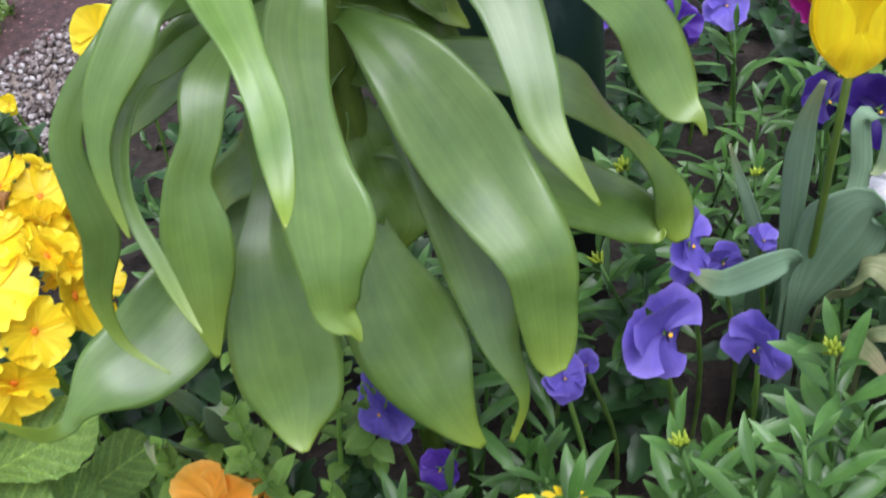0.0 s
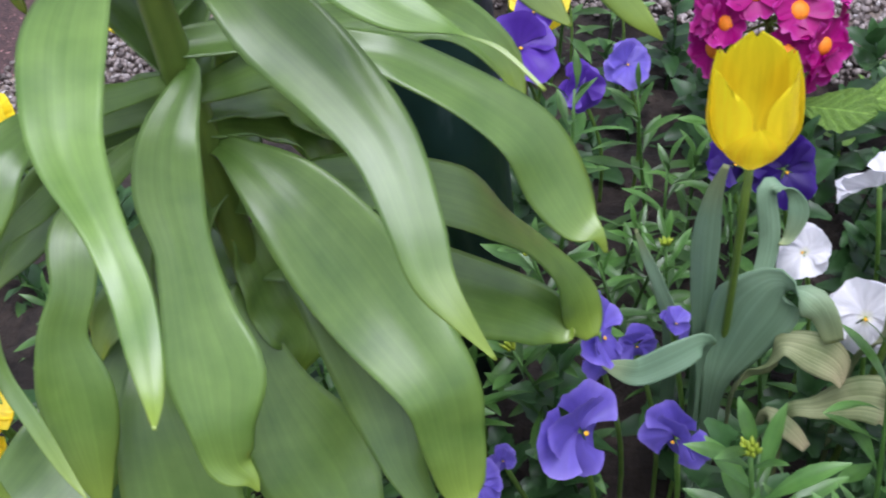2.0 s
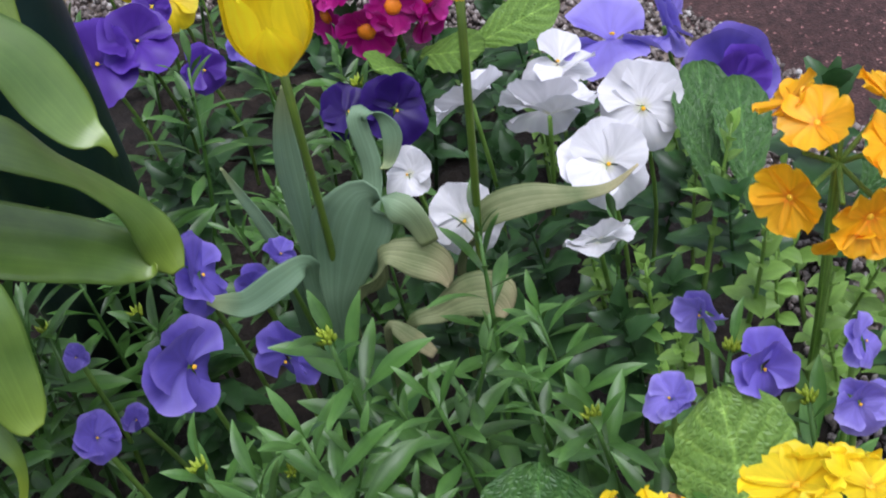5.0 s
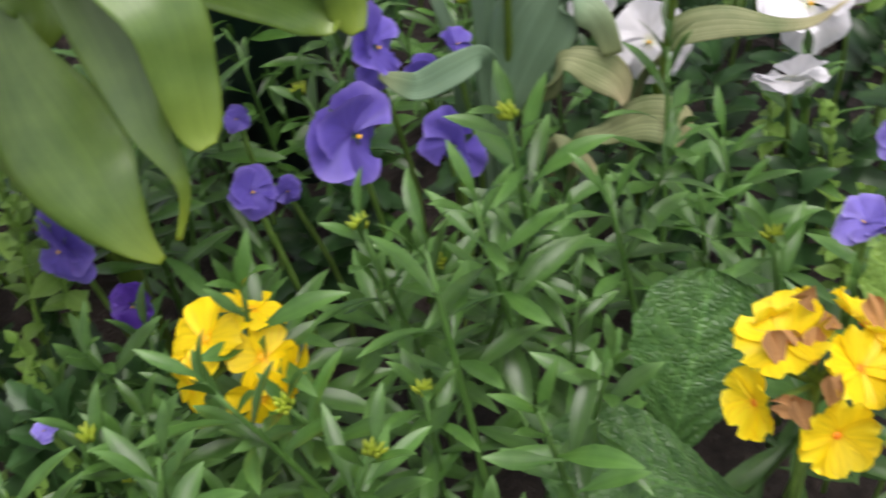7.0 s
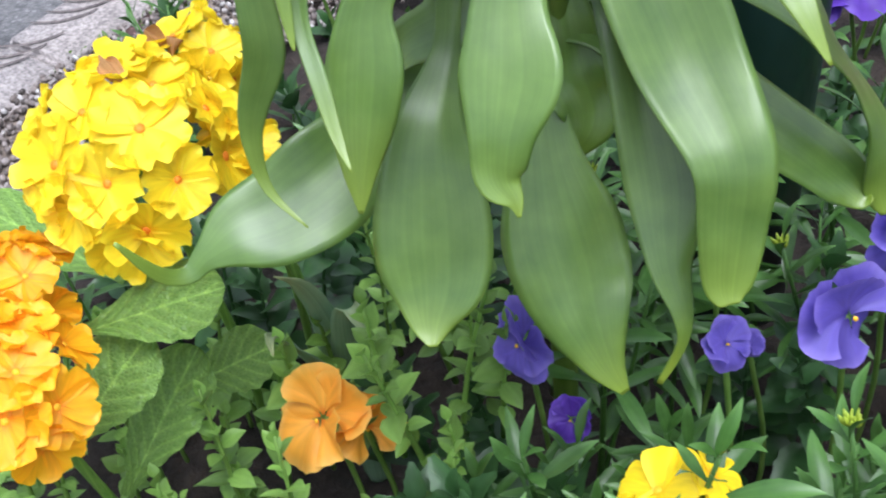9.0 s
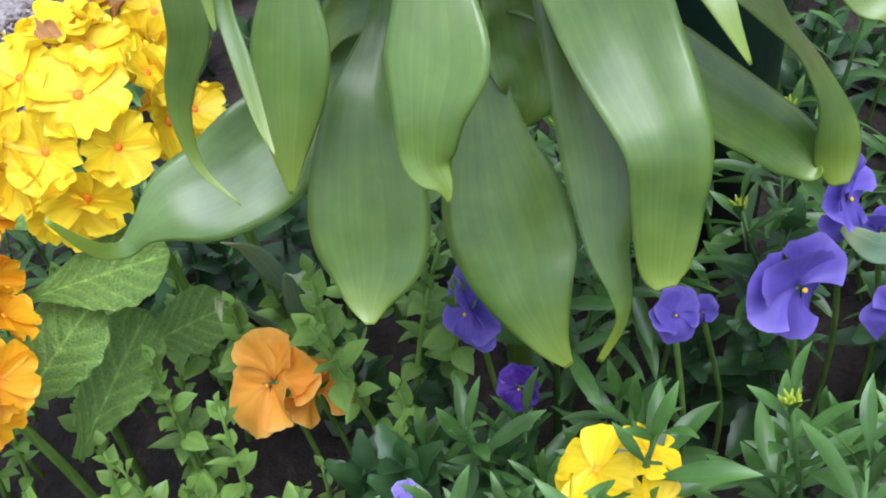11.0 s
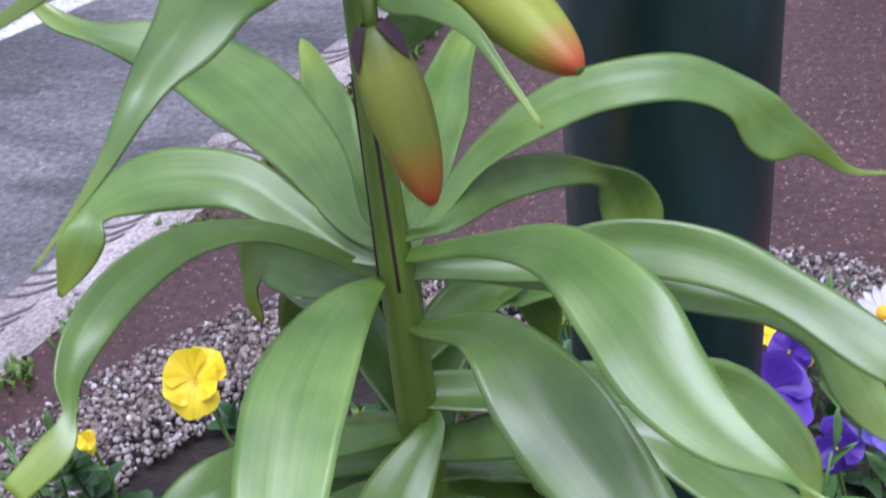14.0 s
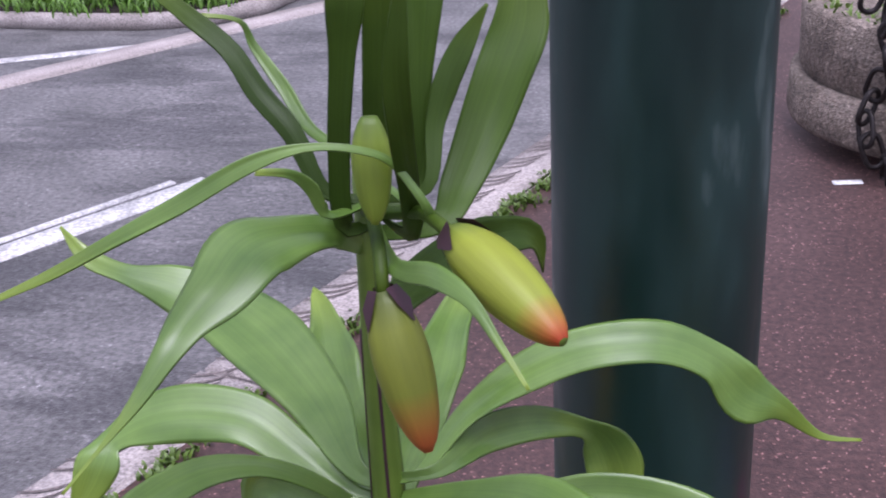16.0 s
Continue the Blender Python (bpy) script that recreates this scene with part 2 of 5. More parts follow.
M_DRYLEAF = foliage("withered_leaf", srgb(112, 134, 84), srgb(184, 188, 146), srgb(204, 192, 152), veins=22, rough=0.65, thin=0.2, streak=1.9)
M_BROWN = foliage("withered_petal", srgb(150, 104, 62), srgb(200, 156, 106), veins=5, rough=0.8, thin=0.2)


def petal(name, root, body, rim, rough=0.5, veins=9, thin=0.3, hold=0.8):
    """A petal: its own colour at the root, the body and the rim."""
    m, n, l, p = shader(name)
    uv = n.new("ShaderNodeUVMap")
    sep = n.new("ShaderNodeSeparateXYZ")
    l.new(uv.outputs[0], sep.inputs[0])
    r = ramp(n, [(0.0, root), (0.22, body), (hold, body), (1.0, rim)])
    l.new(sep.outputs[1], r.inputs[0])
    mapping = n.new("ShaderNodeMapping")
    mapping.inputs["Scale"].default_value = (veins, 1.2, 1)
    l.new(uv.outputs[0], mapping.inputs[0])
    t = n.new("ShaderNodeTexNoise")
    t.inputs["Scale"].default_value, t.inputs["Detail"].default_value = 1.0, 3.0
    l.new(mapping.outputs[0], t.inputs["Vector"])
    s = ramp(n, [(0.3, (0.84, 0.84, 0.84, 1)), (0.7, (1.1, 1.1, 1.1, 1))])
    l.new(t.outputs[0], s.inputs[0])
    info = n.new("ShaderNodeObjectInfo")
    vary = ramp(n, [(0, (0.85, 0.85, 0.85, 1)), (1, (1.12, 1.12, 1.12, 1))])
    l.new(info.outputs["Random"], vary.inputs[0])
    col = mixed(n, l, mixed(n, l, r.outputs[0], s.outputs[0], 1.0, "MULTIPLY"), vary.outputs[0], 1.0, "MULTIPLY")
    l.new(col, p.inputs["Base Color"])
    p.inputs["Roughness"].default_value = rough
    bumped(n, l, p, t.outputs[0], 0.3, 0.001)
    tr = n.new("ShaderNodeBsdfTranslucent")
    l.new(col, tr.inputs["Color"])
    mx = n.new("ShaderNodeMixShader")
    mx.inputs[0].default_value = thin
    l.new(p.outputs[0], mx.inputs[1])
    l.new(tr.outputs[0], mx.inputs[2])
    l.new(mx.outputs[0], n["Material Output"].inputs["Surface"])
    return m


P_VIOLET = petal("violet_petal", srgb(68, 50, 142), srgb(112, 96, 194), srgb(140, 122, 214))
P_LILAC = petal("lilac_petal", srgb(88, 74, 176), srgb(138, 124, 212), srgb(166, 154, 230))
P_PURPLE = petal("purple_petal", srgb(50, 24, 110), srgb(88, 52, 160), srgb(112, 76, 190))
P_DARK = petal("dark_purple_petal", srgb(24, 10, 60), srgb(46, 22, 104), srgb(60, 30, 124))
P_WHITE = petal("white_petal", srgb(228, 228, 196), srgb(238, 237, 240), srgb(240, 239, 244))
P_YELLOW = petal("yellow_petal", srgb(240, 190, 0), srgb(250, 222, 20), srgb(250, 230, 40))
P_GOLD = petal("golden_petal", srgb(248, 186, 0), srgb(254, 222, 0), srgb(254, 226, 10))
P_ORANGE = petal("orange_petal", srgb(240, 142, 0), srgb(250, 182, 0), srgb(250, 192, 8))
P_ORANGE2 = petal("deep_orange_petal", srgb(226, 112, 8), srgb(253, 178, 56), srgb(255, 198, 90))
P_MAGENTA = petal("magenta_petal", srgb(176, 10, 104), srgb(172, 2, 122), srgb(200, 64, 164))
P_TULIP = petal("tulip_petal", srgb(246, 222, 70), srgb(255, 236, 24), srgb(255, 240, 20), veins=6, thin=0.45)
P_EYE = plain("yellow_flower_eye", srgb(236, 180, 20), 0.6)
P_EYEORANGE = plain("orange_flower_eye", srgb(232, 130, 10), 0.6)
P_BUD = petal("bud_petal", srgb(104, 128, 44), srgb(148, 160, 46), srgb(186, 72, 38), veins=12, thin=0.12, hold=0.76)
P_BUDGREEN = petal("green_bud_petal", srgb(84, 108, 34), srgb(120, 142, 46), srgb(130, 150, 50), veins=12, thin=0.15)
P_BUDOLIVE = petal("olive_bud_petal", srgb(82, 96, 40), srgb(122, 132, 44), srgb(172, 72, 38), veins=12, thin=0.12, hold=0.6)
P_BUDDARK = plain("dark_bud_collar", srgb(56, 30, 40), 0.5)


# ---- building helpers ----
def thing(name, label, category, at=(0, 0, 0), group="", kind=""):
    ob = new(name)
    ob.empty_display_size = 0.02
    ob.location = at
    return tagged(ob, label, category, group, kind)


def part(name, data, material, parent, label="", m=None):
    """Links a bmesh, or a mesh that is shared, as one object under a thing or a part."""
    if isinstance(data, bmesh.types.BMesh):
        me = bpy.data.meshes.new(name)
        data.to_mesh(me)
        data.free()
        me.materials.append(material)
        for f in me.polygons:
            f.use_smooth = True
    else:
        me = data
    ob = new(name, me)
    ob.parent = parent
    if m is not None:
        ob.matrix_basis = m
    return tagged(ob, label)


def shared(name, bm, material):
    me = bpy.data.meshes.new(name)
    bm.to_mesh(me)
    bm.free()
    me.materials.append(material)
    for f in me.polygons:
        f.use_smooth = True
    return me


def spline(points, count):
    """Even points along a smooth curve through the given ones."""
    p = [Vector(q) for q in points]
    p = [p[0] * 2 - p[1]] + p + [p[-1] * 2 - p[-2]]
    fine = []
    for i in range(1, len(p) - 2):
        for k in range(12):
            t = k / 12
            a, b, c, d = p[i - 1], p[i], p[i + 1], p[i + 2]
            fine.append(0.5 * ((2 * b) + (c - a) * t + (2 * a - 5 * b + 4 * c - d) * t * t + (3 * b - a - 3 * c + d) * t ** 3))
    fine.append(p[-2])
    run = [0.0]
    for a, b in zip(fine, fine[1:]):
        run.append(run[-1] + (b - a).length)
    out, j = [], 0
    for k in range(count):
        want = run[-1] * k / (count - 1)
        while j < len(run) - 2 and run[j + 1] < want:
            j += 1
        f = (want - run[j]) / max(1e-9, run[j + 1] - run[j])
        out.append(fine[j].lerp(fine[j + 1], min(1, max(0, f))))
    return out, run[-1]


def strip(bm, path, sides, widths, fold=0.15, across=4, ripple=0.0, phase=0.0, cup=None):
    """A blade along path: sides are the directions across, fold how far the edges rise over the midrib."""
    uv = bm.loops.layers.uv.verify()
    rows = []
    n = len(path)
    for i, (c, s, w) in enumerate(zip(path, sides, widths)):
        tan = (path[min(n - 1, i + 1)] - path[max(0, i - 1)]).normalized()
        up = s.cross(tan).normalized()
        row = []
        for k in range(across + 1):
            u = k / across * 2 - 1
            lift = fold * w * (u * u) + ripple * w * math.sin(phase + i * 0.9 + u * 1.6) * abs(u)
            row.append(bm.verts.new(c + s * (u * w / 2) + up * lift))
        rows.append(row)
    for i in range(n - 1):
        for k in range(across):
            f = bm.faces.new((rows[i][k], rows[i][k + 1], rows[i + 1][k + 1], rows[i + 1][k]))
            for loop, (a, b) in zip(f.loops, ((k, i), (k + 1, i), (k + 1, i + 1), (k, i + 1))):
                loop[uv].uv = (a / across, b / (n - 1))
    return rows


def tube(bm, path, radii, seg=10, cap=True):
    uv = bm.loops.layers.uv.verify()
    rings = []
    n = len(path)
    for i, (c, r) in enumerate(zip(path, radii)):
        tan = (path[min(n - 1, i + 1)] - path[max(0, i - 1)]).normalized()
        a = tan.orthogonal().normalized() if i == 0 else (a - tan * a.dot(tan)).normalized()
        b = tan.cross(a)
        rings.append([bm.verts.new(c + (a * math.cos(q) + b * math.sin(q)) * r) for q in (2 * math.pi * k / seg for k in range(seg))])
    for i in range(n - 1):
        for k in range(seg):
            f = bm.faces.new((rings[i][k], rings[i][(k + 1) % seg], rings[i + 1][(k + 1) % seg], rings[i + 1][k]))
            for loop, (x, y) in zip(f.loops, ((k, i), (k + 1, i), (k + 1, i + 1), (k, i + 1))):
                loop[uv].uv = (x / seg, y / (n - 1))
    if cap:
        bm.faces.new(rings[0][::-1])
        bm.faces.new(rings[-1])


def box(bm, lo, hi, bevel=0.0):
    r = bmesh.ops.create_cube(bm, size=1)
    for v in r["verts"]:
        v.co = Vector([lo[i] + (hi[i] - lo[i]) * (v.co[i] + 0.5) for i in range(3)])
    if bevel:
        bmesh.ops.bevel(bm, geom=[e for v in r["verts"] for e in v.link_edges], offset=bevel, segments=2, affect="EDGES")


def turned(bm, profile, seg=96):
    """A body of revolution about z from (radius, height) pairs."""
    rings = [[bm.verts.new((r * math.cos(a), r * math.sin(a), z)) for a in (2 * math.pi * k / seg for k in range(seg))] for r, z in profile]
    for p, q in zip(rings, rings[1:]):
        for k in range(seg):
            bm.faces.new((p[k], p[(k + 1) % seg], q[(k + 1) % seg], q[k]))


# ---- the street ----
KD = Vector((0.32, 0.947, 0)).normalized()      # along the kerb
KN = Vector((-KD.y, KD.x, 0))                   # from the pavement to the road
K0 = KN * 1.95                                  # the pavement's edge

bm = bmesh.new()
box(bm, (-400, -400, -0.4), (400, 400, -0.11))
ground = part("ground", bm, M_ROAD, None)
tagged(ground, "grey asphalt road surface, damp and worn", "road", kind="structure")


def slab(bm, a, b, width, low, high, bevel=0.0, shift=0.0):
    """A long block from a to b, width to its left."""
    d = (b - a).normalized()
    nrm = Vector((-d.y, d.x, 0))
    q = [a + nrm * shift, b + nrm * shift, b + nrm * (width + shift), a + nrm * (width + shift)]
    lo = [bm.verts.new((v.x, v.y, low)) for v in q]
    hi = [bm.verts.new((v.x, v.y, high)) for v in q]
    faces = [bm.faces.new(lo[::-1]), bm.faces.new(hi)]
    for i in range(4):
        faces.append(bm.faces.new((lo[i], lo[(i + 1) % 4], hi[(i + 1) % 4], hi[i])))
    if bevel:
        bmesh.ops.bevel(bm, geom=list({e for f in faces for e in f.edges}), offset=bevel, segments=2, affect="EDGES")


bm = bmesh.new()
slab(bm, K0 - KD * 40, K0 + KD * 40, -30, -0.3, 0.0)
pavement = part("pavement", bm, M_PAVE, None)
tagged(pavement, "red-brown asphalt pavement with pale flecks", "pavement", kind="structure")

kerb = tagged(new("kerb"), "pale concrete kerb with slanting grooves", "kerb", kind="structure")
for i in range(-20, 25):
    a = K0 + KD * (1.0 * i + 0.33)
    bm = bmesh.new()
    slab(bm, a + KD * 0.003, a + KD * 0.997, 0.2, -0.3, 0.012 if 0 <= i < 6 else 0.011, 0.012)
    stone = part("kerb_stone", bm, M_KERB, kerb)
# grooves: flat strips, darker than the kerb, laid over its top
M_GROOVE = mineral("groove_dirt", [(0.3, (0.1, 0.085, 0.08, 1)), (0.7, (0.2, 0.17, 0.16, 1))], 20, 90, 0.95, 0.3, 0.001)
groove_path = [Vector((0.0, 0.097, 0)), Vector((-0.03, 0.106, 0)), Vector((-0.08, 0.142, 0)), Vector((-0.112, 0.192, 0))]
bm = bmesh.new()
gp, _ = spline(groove_path, 10)
strip(bm, gp, [Vector((0.6, 0.8, 0)).normalized()] * 10, [0.003 + 0.006 * math.sin(math.pi * (0.15 + 0.7 * k / 9)) for k in range(10)], 0.0, 1)
groove_mesh = shared("groove", bm, M_GROOVE)
spin = math.atan2(KD.y, KD.x)
for i in range(0, 26):
    for j in range(3):
        at = K0 + KD * (0.93 + i * 0.195 + j * 0.0475)
        part("groove", groove_mesh, None, kerb, m=Matrix.LocRotScale((at.x, at.y, 0.0165), Euler((0, 0, spin)), None))

bm = bmesh.new()
slab(bm, Vector((-3.5, 5.74, 0)) - Vector((0.6, 0.8, 0)) * 6, Vector((-3.5, 5.74, 0)) + Vector((0.6, 0.8, 0)) * 12, -0.17, -0.2, -0.092, 0.006)
far_kerb = part("kerb", bm, M_KERB, None)
tagged(far_kerb, "pale flush kerb stones on the far side of the road", "kerb", kind="structure")

paint = tagged(new("road_marking"), "worn white painted dashed road line", "road line", kind="structure")
dash_dir = Vector((0.545, 0.838, 0))
for start, length in ((Vector((-1.86, 4.45, 0)) - dash_dir * 3.0, 3.0), (Vector((-1.86, 4.45, 0)) + dash_dir * 3.5, 3.0)):
    bm = bmesh.new()
    slab(bm, start, start + dash_dir * length, 0.12, -0.12, -0.104, shift=0.0)
    part("dash", bm, M_PAINT, paint)
    bm = bmesh.new()
    slab(bm, start, start + dash_dir * (length - 0.1), 0.035, -0.12, -0.104, shift=0.15)
    part("dash", bm, M_PAINT, paint)
bm = bmesh.new()
fd = Vector((0.9, 0.436, 0))
slab(bm, Vector((-3.06, 6.28, 0)) - fd * 5, Vector((-3.06, 6.28, 0)), 0.08, -0.12, -0.104)
part("edge_line", bm, M_PAINT, paint)

# the grassy island across the road
island = tagged(new("traffic_island"), "kerbed traffic island with grass across the road", "island", kind="structure")
edge = [Vector(q) for q in ((-12, 7.4, 0), (-6, 6.8, 0), (-4.2, 6.72, 0), (-3.2, 6.7, 0), (-2.75, 6.9, 0), (-2.55, 7.4, 0), (-2.8, 8.2, 0), (-4, 9.2, 0), (-12, 12, 0))]
ep, _ = spline(edge, 60)
bm = bmesh.new()
tube(bm, [p + Vector((0, 0, -0.075)) for p in ep], [0.055] * 60, 12)
part("island_kerb", bm, M_KERB, island)
bm = bmesh.new()
f = bm.faces.new([bm.verts.new((p.x, p.y, -0.02)) for p in ep])
r = bmesh.ops.extrude_face_region(bm, geom=[f])
for v in r["geom"]:
    if isinstance(v, bmesh.types.BMVert):
        v.co.z = -0.2
bmesh.ops.recalc_face_normals(bm, faces=bm.faces)
part("turf", bm, M_SOIL, island)


def tufts(name, label, spots, height, width, material, count, spread, seed, parent=None):
    rnd = random.Random(seed)
    bm = bmesh.new()
    for s in spots:
        for _ in range(count):
            x, y = s[0] + rnd.gauss(0, spread), s[1] + rnd.gauss(0, spread)
            a, h = rnd.uniform(0, 6.28), height * rnd.uniform(0.5, 1.2)
            d = Vector((math.cos(a), math.sin(a), 0))
            path = [Vector((x, y, s[2])) + d * (0.5 * h * k * k) + Vector((0, 0, h * k * (1 - 0.35 * k))) for k in (0, 0.35, 0.7, 1)]
            strip(bm, path, [d.cross(Vector((0, 0, 1)))] * 4, [width * w for w in (0.6, 1, 0.8, 0.05)], 0.1, 1)
    ob = part(name, bm, material, parent)
    return tagged(ob, label, "plants", kind="stuff")


rnd = random.Random(4)
spots = []
while len(spots) < 420:
    q = (rnd.uniform(-7, -2.6), rnd.uniform(6.8, 9.3), 0.0)
    if q[1] > 6.85 and q[0] < -2.9 - 0.6 * max(0, q[1] - 8):
        spots.append(q)
for p in ep[8:46]:
    for k in range(6):
        spots.append((p.x - 0.05 + rnd.uniform(-0.06, 0.06), p.y + (0.1 if p.y < 7.6 else -0.12) + rnd.uniform(-0.03, 0.08), -0.02))
tufts("grass", "rough green grass on the island", spots, 0.12, 0.014, M_GRASS, 26, 0.09, 5)
spots = []
for i in range(150):
    s = rnd.uniform(0.9, 6.5)
    at = K0 + KD * s - KN * rnd.uniform(0.0, 0.05)
    if noise.noise((s * 2.2, 3.1, 0)) > -0.12:
        spots.append((at.x, at.y, 0.0))
tufts("weeds", "low green weeds in the joint along the kerb", spots, 0.035, 0.012, M_MOSS, 14, 0.022, 6)

# ---- the planter and the pole ----
PC = Vector((-0.02, 0.68, 0))
PR, RIM = 0.714, 0.80
planter = thing("planter", "large round exposed-aggregate concrete planter full of flowers", "planter", PC)
bm = bmesh.new()
turned(bm, [(0.0, 0.0), (PR * 0.93, 0.0), (PR, 0.02), (PR, 0.3), (PR - 0.03, 0.33), (PR - 0.02, 0.36), (PR - 0.005, RIM - 0.015), (PR - 0.02, RIM), (PR - 0.085, RIM), (PR - 0.1, RIM - 0.015), (PR - 0.1, RIM - 0.1), (0, RIM - 0.1)])
part("bowl", bm, M_PLANTER, planter)
bm = bmesh.new()
bmesh.ops.create_grid(bm, x_segments=90, y_segments=90, size=PR - 0.1)
for v in bm.verts:
    if v.co.to_2d().length > PR - 0.095:
        v.co.xy = v.co.to_2d().normalized() * (PR - 0.095)
    v.co.z = RIM - 0.01 + 0.05 * max(0, 1 - v.co.to_2d().length / 0.6) + 0.014 * noise.noise(v.co * 14) + 0.01 * noise.noise(v.co * 40)
soil = part("soil", bm, M_SOIL, None)
soil.location = PC
tagged(soil, "dark damp garden soil in the planter", "soil", kind="structure")


def pebbles(name, label, count, low, high, z, seed, arc=(0, 6.283)):
    rnd = random.Random(seed)
    bm = bmesh.new()
    verts, faces = [], []
    ico = bmesh.new()
    bmesh.ops.create_icosphere(ico, subdivisions=1, radius=1)
    base = [v.co.copy() for v in ico.verts]
    tri = [[v.index for v in f.verts] for f in ico.faces]
    ico.free()
    for _ in range(count):
        a, r = rnd.uniform(*arc), math.sqrt(rnd.uniform(low * low, high * high))
        size = rnd.uniform(0.0022, 0.0055)
        m = Matrix.LocRotScale((PC.x + r * math.cos(a), PC.y + r * math.sin(a), z + rnd.uniform(-0.002, 0.004)), Euler([rnd.uniform(0, 6) for _ in range(3)]), (size, size * rnd.uniform(0.6, 1), size * rnd.uniform(0.4, 0.8)))
        o = len(verts)
        verts += [m @ (v * rnd.uniform(0.85, 1.12)) for v in base]
        faces += [[i + o for i in t] for t in tri]
    bm.free()
    me = bpy.data.meshes.new(name)
    me.from_pydata(verts, [], faces)
    me.materials.append(M_PEBBLE)
    for f in me.polygons:
        f.use_smooth = True
    return tagged(new(name, me), label, "gravel", kind="stuff")


pebbles("gravel", "small mixed grey, brown and white pebbles along the planter's rim", 24000, PR - 0.16, PR - 0.004, RIM + 0.003, 8)

pole = thing("pole", "dark green painted steel street pole rising out of the planter", "pole", (0.012, 0.735, 0.7))
bm = bmesh.new()
tube(bm, [Vector((0, 0, z)) for z in (0, 0.6, 1.2, 1.8, 2.6)], [0.052] * 5, 64)
part("shaft", bm, M_POLE, pole)

# the second planter down the pavement
PC2 = Vector((0.86, 5.0, 0))
planter2 = thing("planter", "two-tiered round concrete planter, weathered and mossy, with an iron chain", "planter", PC2)
M_PLANTER2 = mineral("weathered_concrete", [(0.25, (0.12, 0.1, 0.085, 1)), (0.5, (0.27, 0.225, 0.19, 1)), (0.75, (0.36, 0.31, 0.27, 1))], 7.0, 60, 0.95, 0.8, 0.006, 120)
bm = bmesh.new()
turned(bm, [(0.0, 0.03), (0.5, 0.03), (0.545, 0.05), (0.6, 0.075), (0.61, 0.1), (0.605, 0.24), (0.58, 0.25), (0, 0.25)])
part("base_ring", bm, M_PLANTER2, planter2)
bm = bmesh.new()
turned(bm, [(0.0, 0.2), (0.56, 0.24), (0.562, 0.262), (0.575, 0.28), (0.58, 0.5), (0.565, 0.515), (0.5, 0.515), (0.48, 0.48), (0, 0.48)])
part("upper_ring", bm, M_PLANTER2, planter2)
M_IRON = plain("dark_rusty_iron", (0.035, 0.03, 0.03, 1), 0.55, 0.7)
bm = bmesh.new()
link, _ = spline([(0.035, 0, 0), (0.03, 0, 0.045), (0, 0, 0.062), (-0.03, 0, 0.045), (-0.035, 0, 0), (-0.03, 0, -0.045), (0, 0, -0.062), (0.03, 0, -0.045), (0.035, 0, 0)], 22)
tube(bm, link, [0.0095] * 22, 8, False)
link_mesh = shared("chain_link", bm, M_IRON)
chain = thing("chain", "dark iron chain hanging from the planter", "chain", PC2 + Vector((-0.38, -0.5, 0.5)))
for i in range(9):
    part("chain_link", link_mesh, None, chain, m=Matrix.LocRotScale((0.01 * i - 0.0 + 0.05 * math.sin(i * 0.8), -0.03 - 0.004 * i, 0.14 - 0.075 * i), Euler((0.15, 0.35, 0.4 + i * 1.35)), None))
spots = [(PC2.x + 0.5 * math.cos(a), PC2.y + 0.5 * math.sin(a), 0.5) for a in [i * 0.22 for i in range(28)]]
tufts("weeds", "small green weeds round the far planter's rim", spots, 0.06, 0.014, M_MOSS, 14, 0.03, 9)
bm = bmesh.new()
slab(bm, Vector((0.40, 4.40, 0)), Vector((0.50, 4.42, 0)), 0.035, 0.0, 0.006, 0.002)
litter = part("paper_scrap", bm, plain("white_paper", (0.75, 0.75, 0.75, 1), 0.8), None)
tagged(litter, "crumpled scrap of white paper on the pavement", "litter")

# ---- the crown imperial ----
lily = thing("crown_imperial", "tall crown imperial with arching glossy leaves and drooping green-yellow buds", "plant", (-0.06, 0.489, 0.8))
UP = Vector((0, 0, 1))


def place(ob, parent):
    """Hangs a mesh built in the place's own coordinates under a thing at rest there."""
    ob.parent = parent
    ob.matrix_parent_inverse = Matrix.Translation(parent.location).inverted()
    return ob


bm = bmesh.new()
sp, _ = spline([(-0.052, 0.492, 0.78), (-0.055, 0.49, 1.0), (-0.058, 0.489, 1.2), (-0.06, 0.489, 1.4), (-0.061, 0.489, 1.47), (-0.062, 0.491, 1.535)], 30)
tube(bm, sp, [0.0074 - 0.0044 * max(0, k - 22) / 7 for k in range(30)], 14)
place(part("stem", bm, M_LILYSTEM, None), lily)
for turn in (205, 285):
    off = Vector((math.cos(radians(turn)), math.sin(radians(turn)), 0))
    bm = bmesh.new()
    ridge, _ = spline([Vector((-0.06, 0.489, 1.412)) + off * 0.006, Vector((-0.0605, 0.489, 1.45)) + off * 0.005, Vector((-0.061, 0.489, 1.485)) + off * 0.0042], 10)
    tube(bm, ridge, [0.0006] * 10, 6)
    place(part("ridge", bm, P_BUDDARK, None, "dark brown ridge of the stem"), lily)
leaf_count = 0


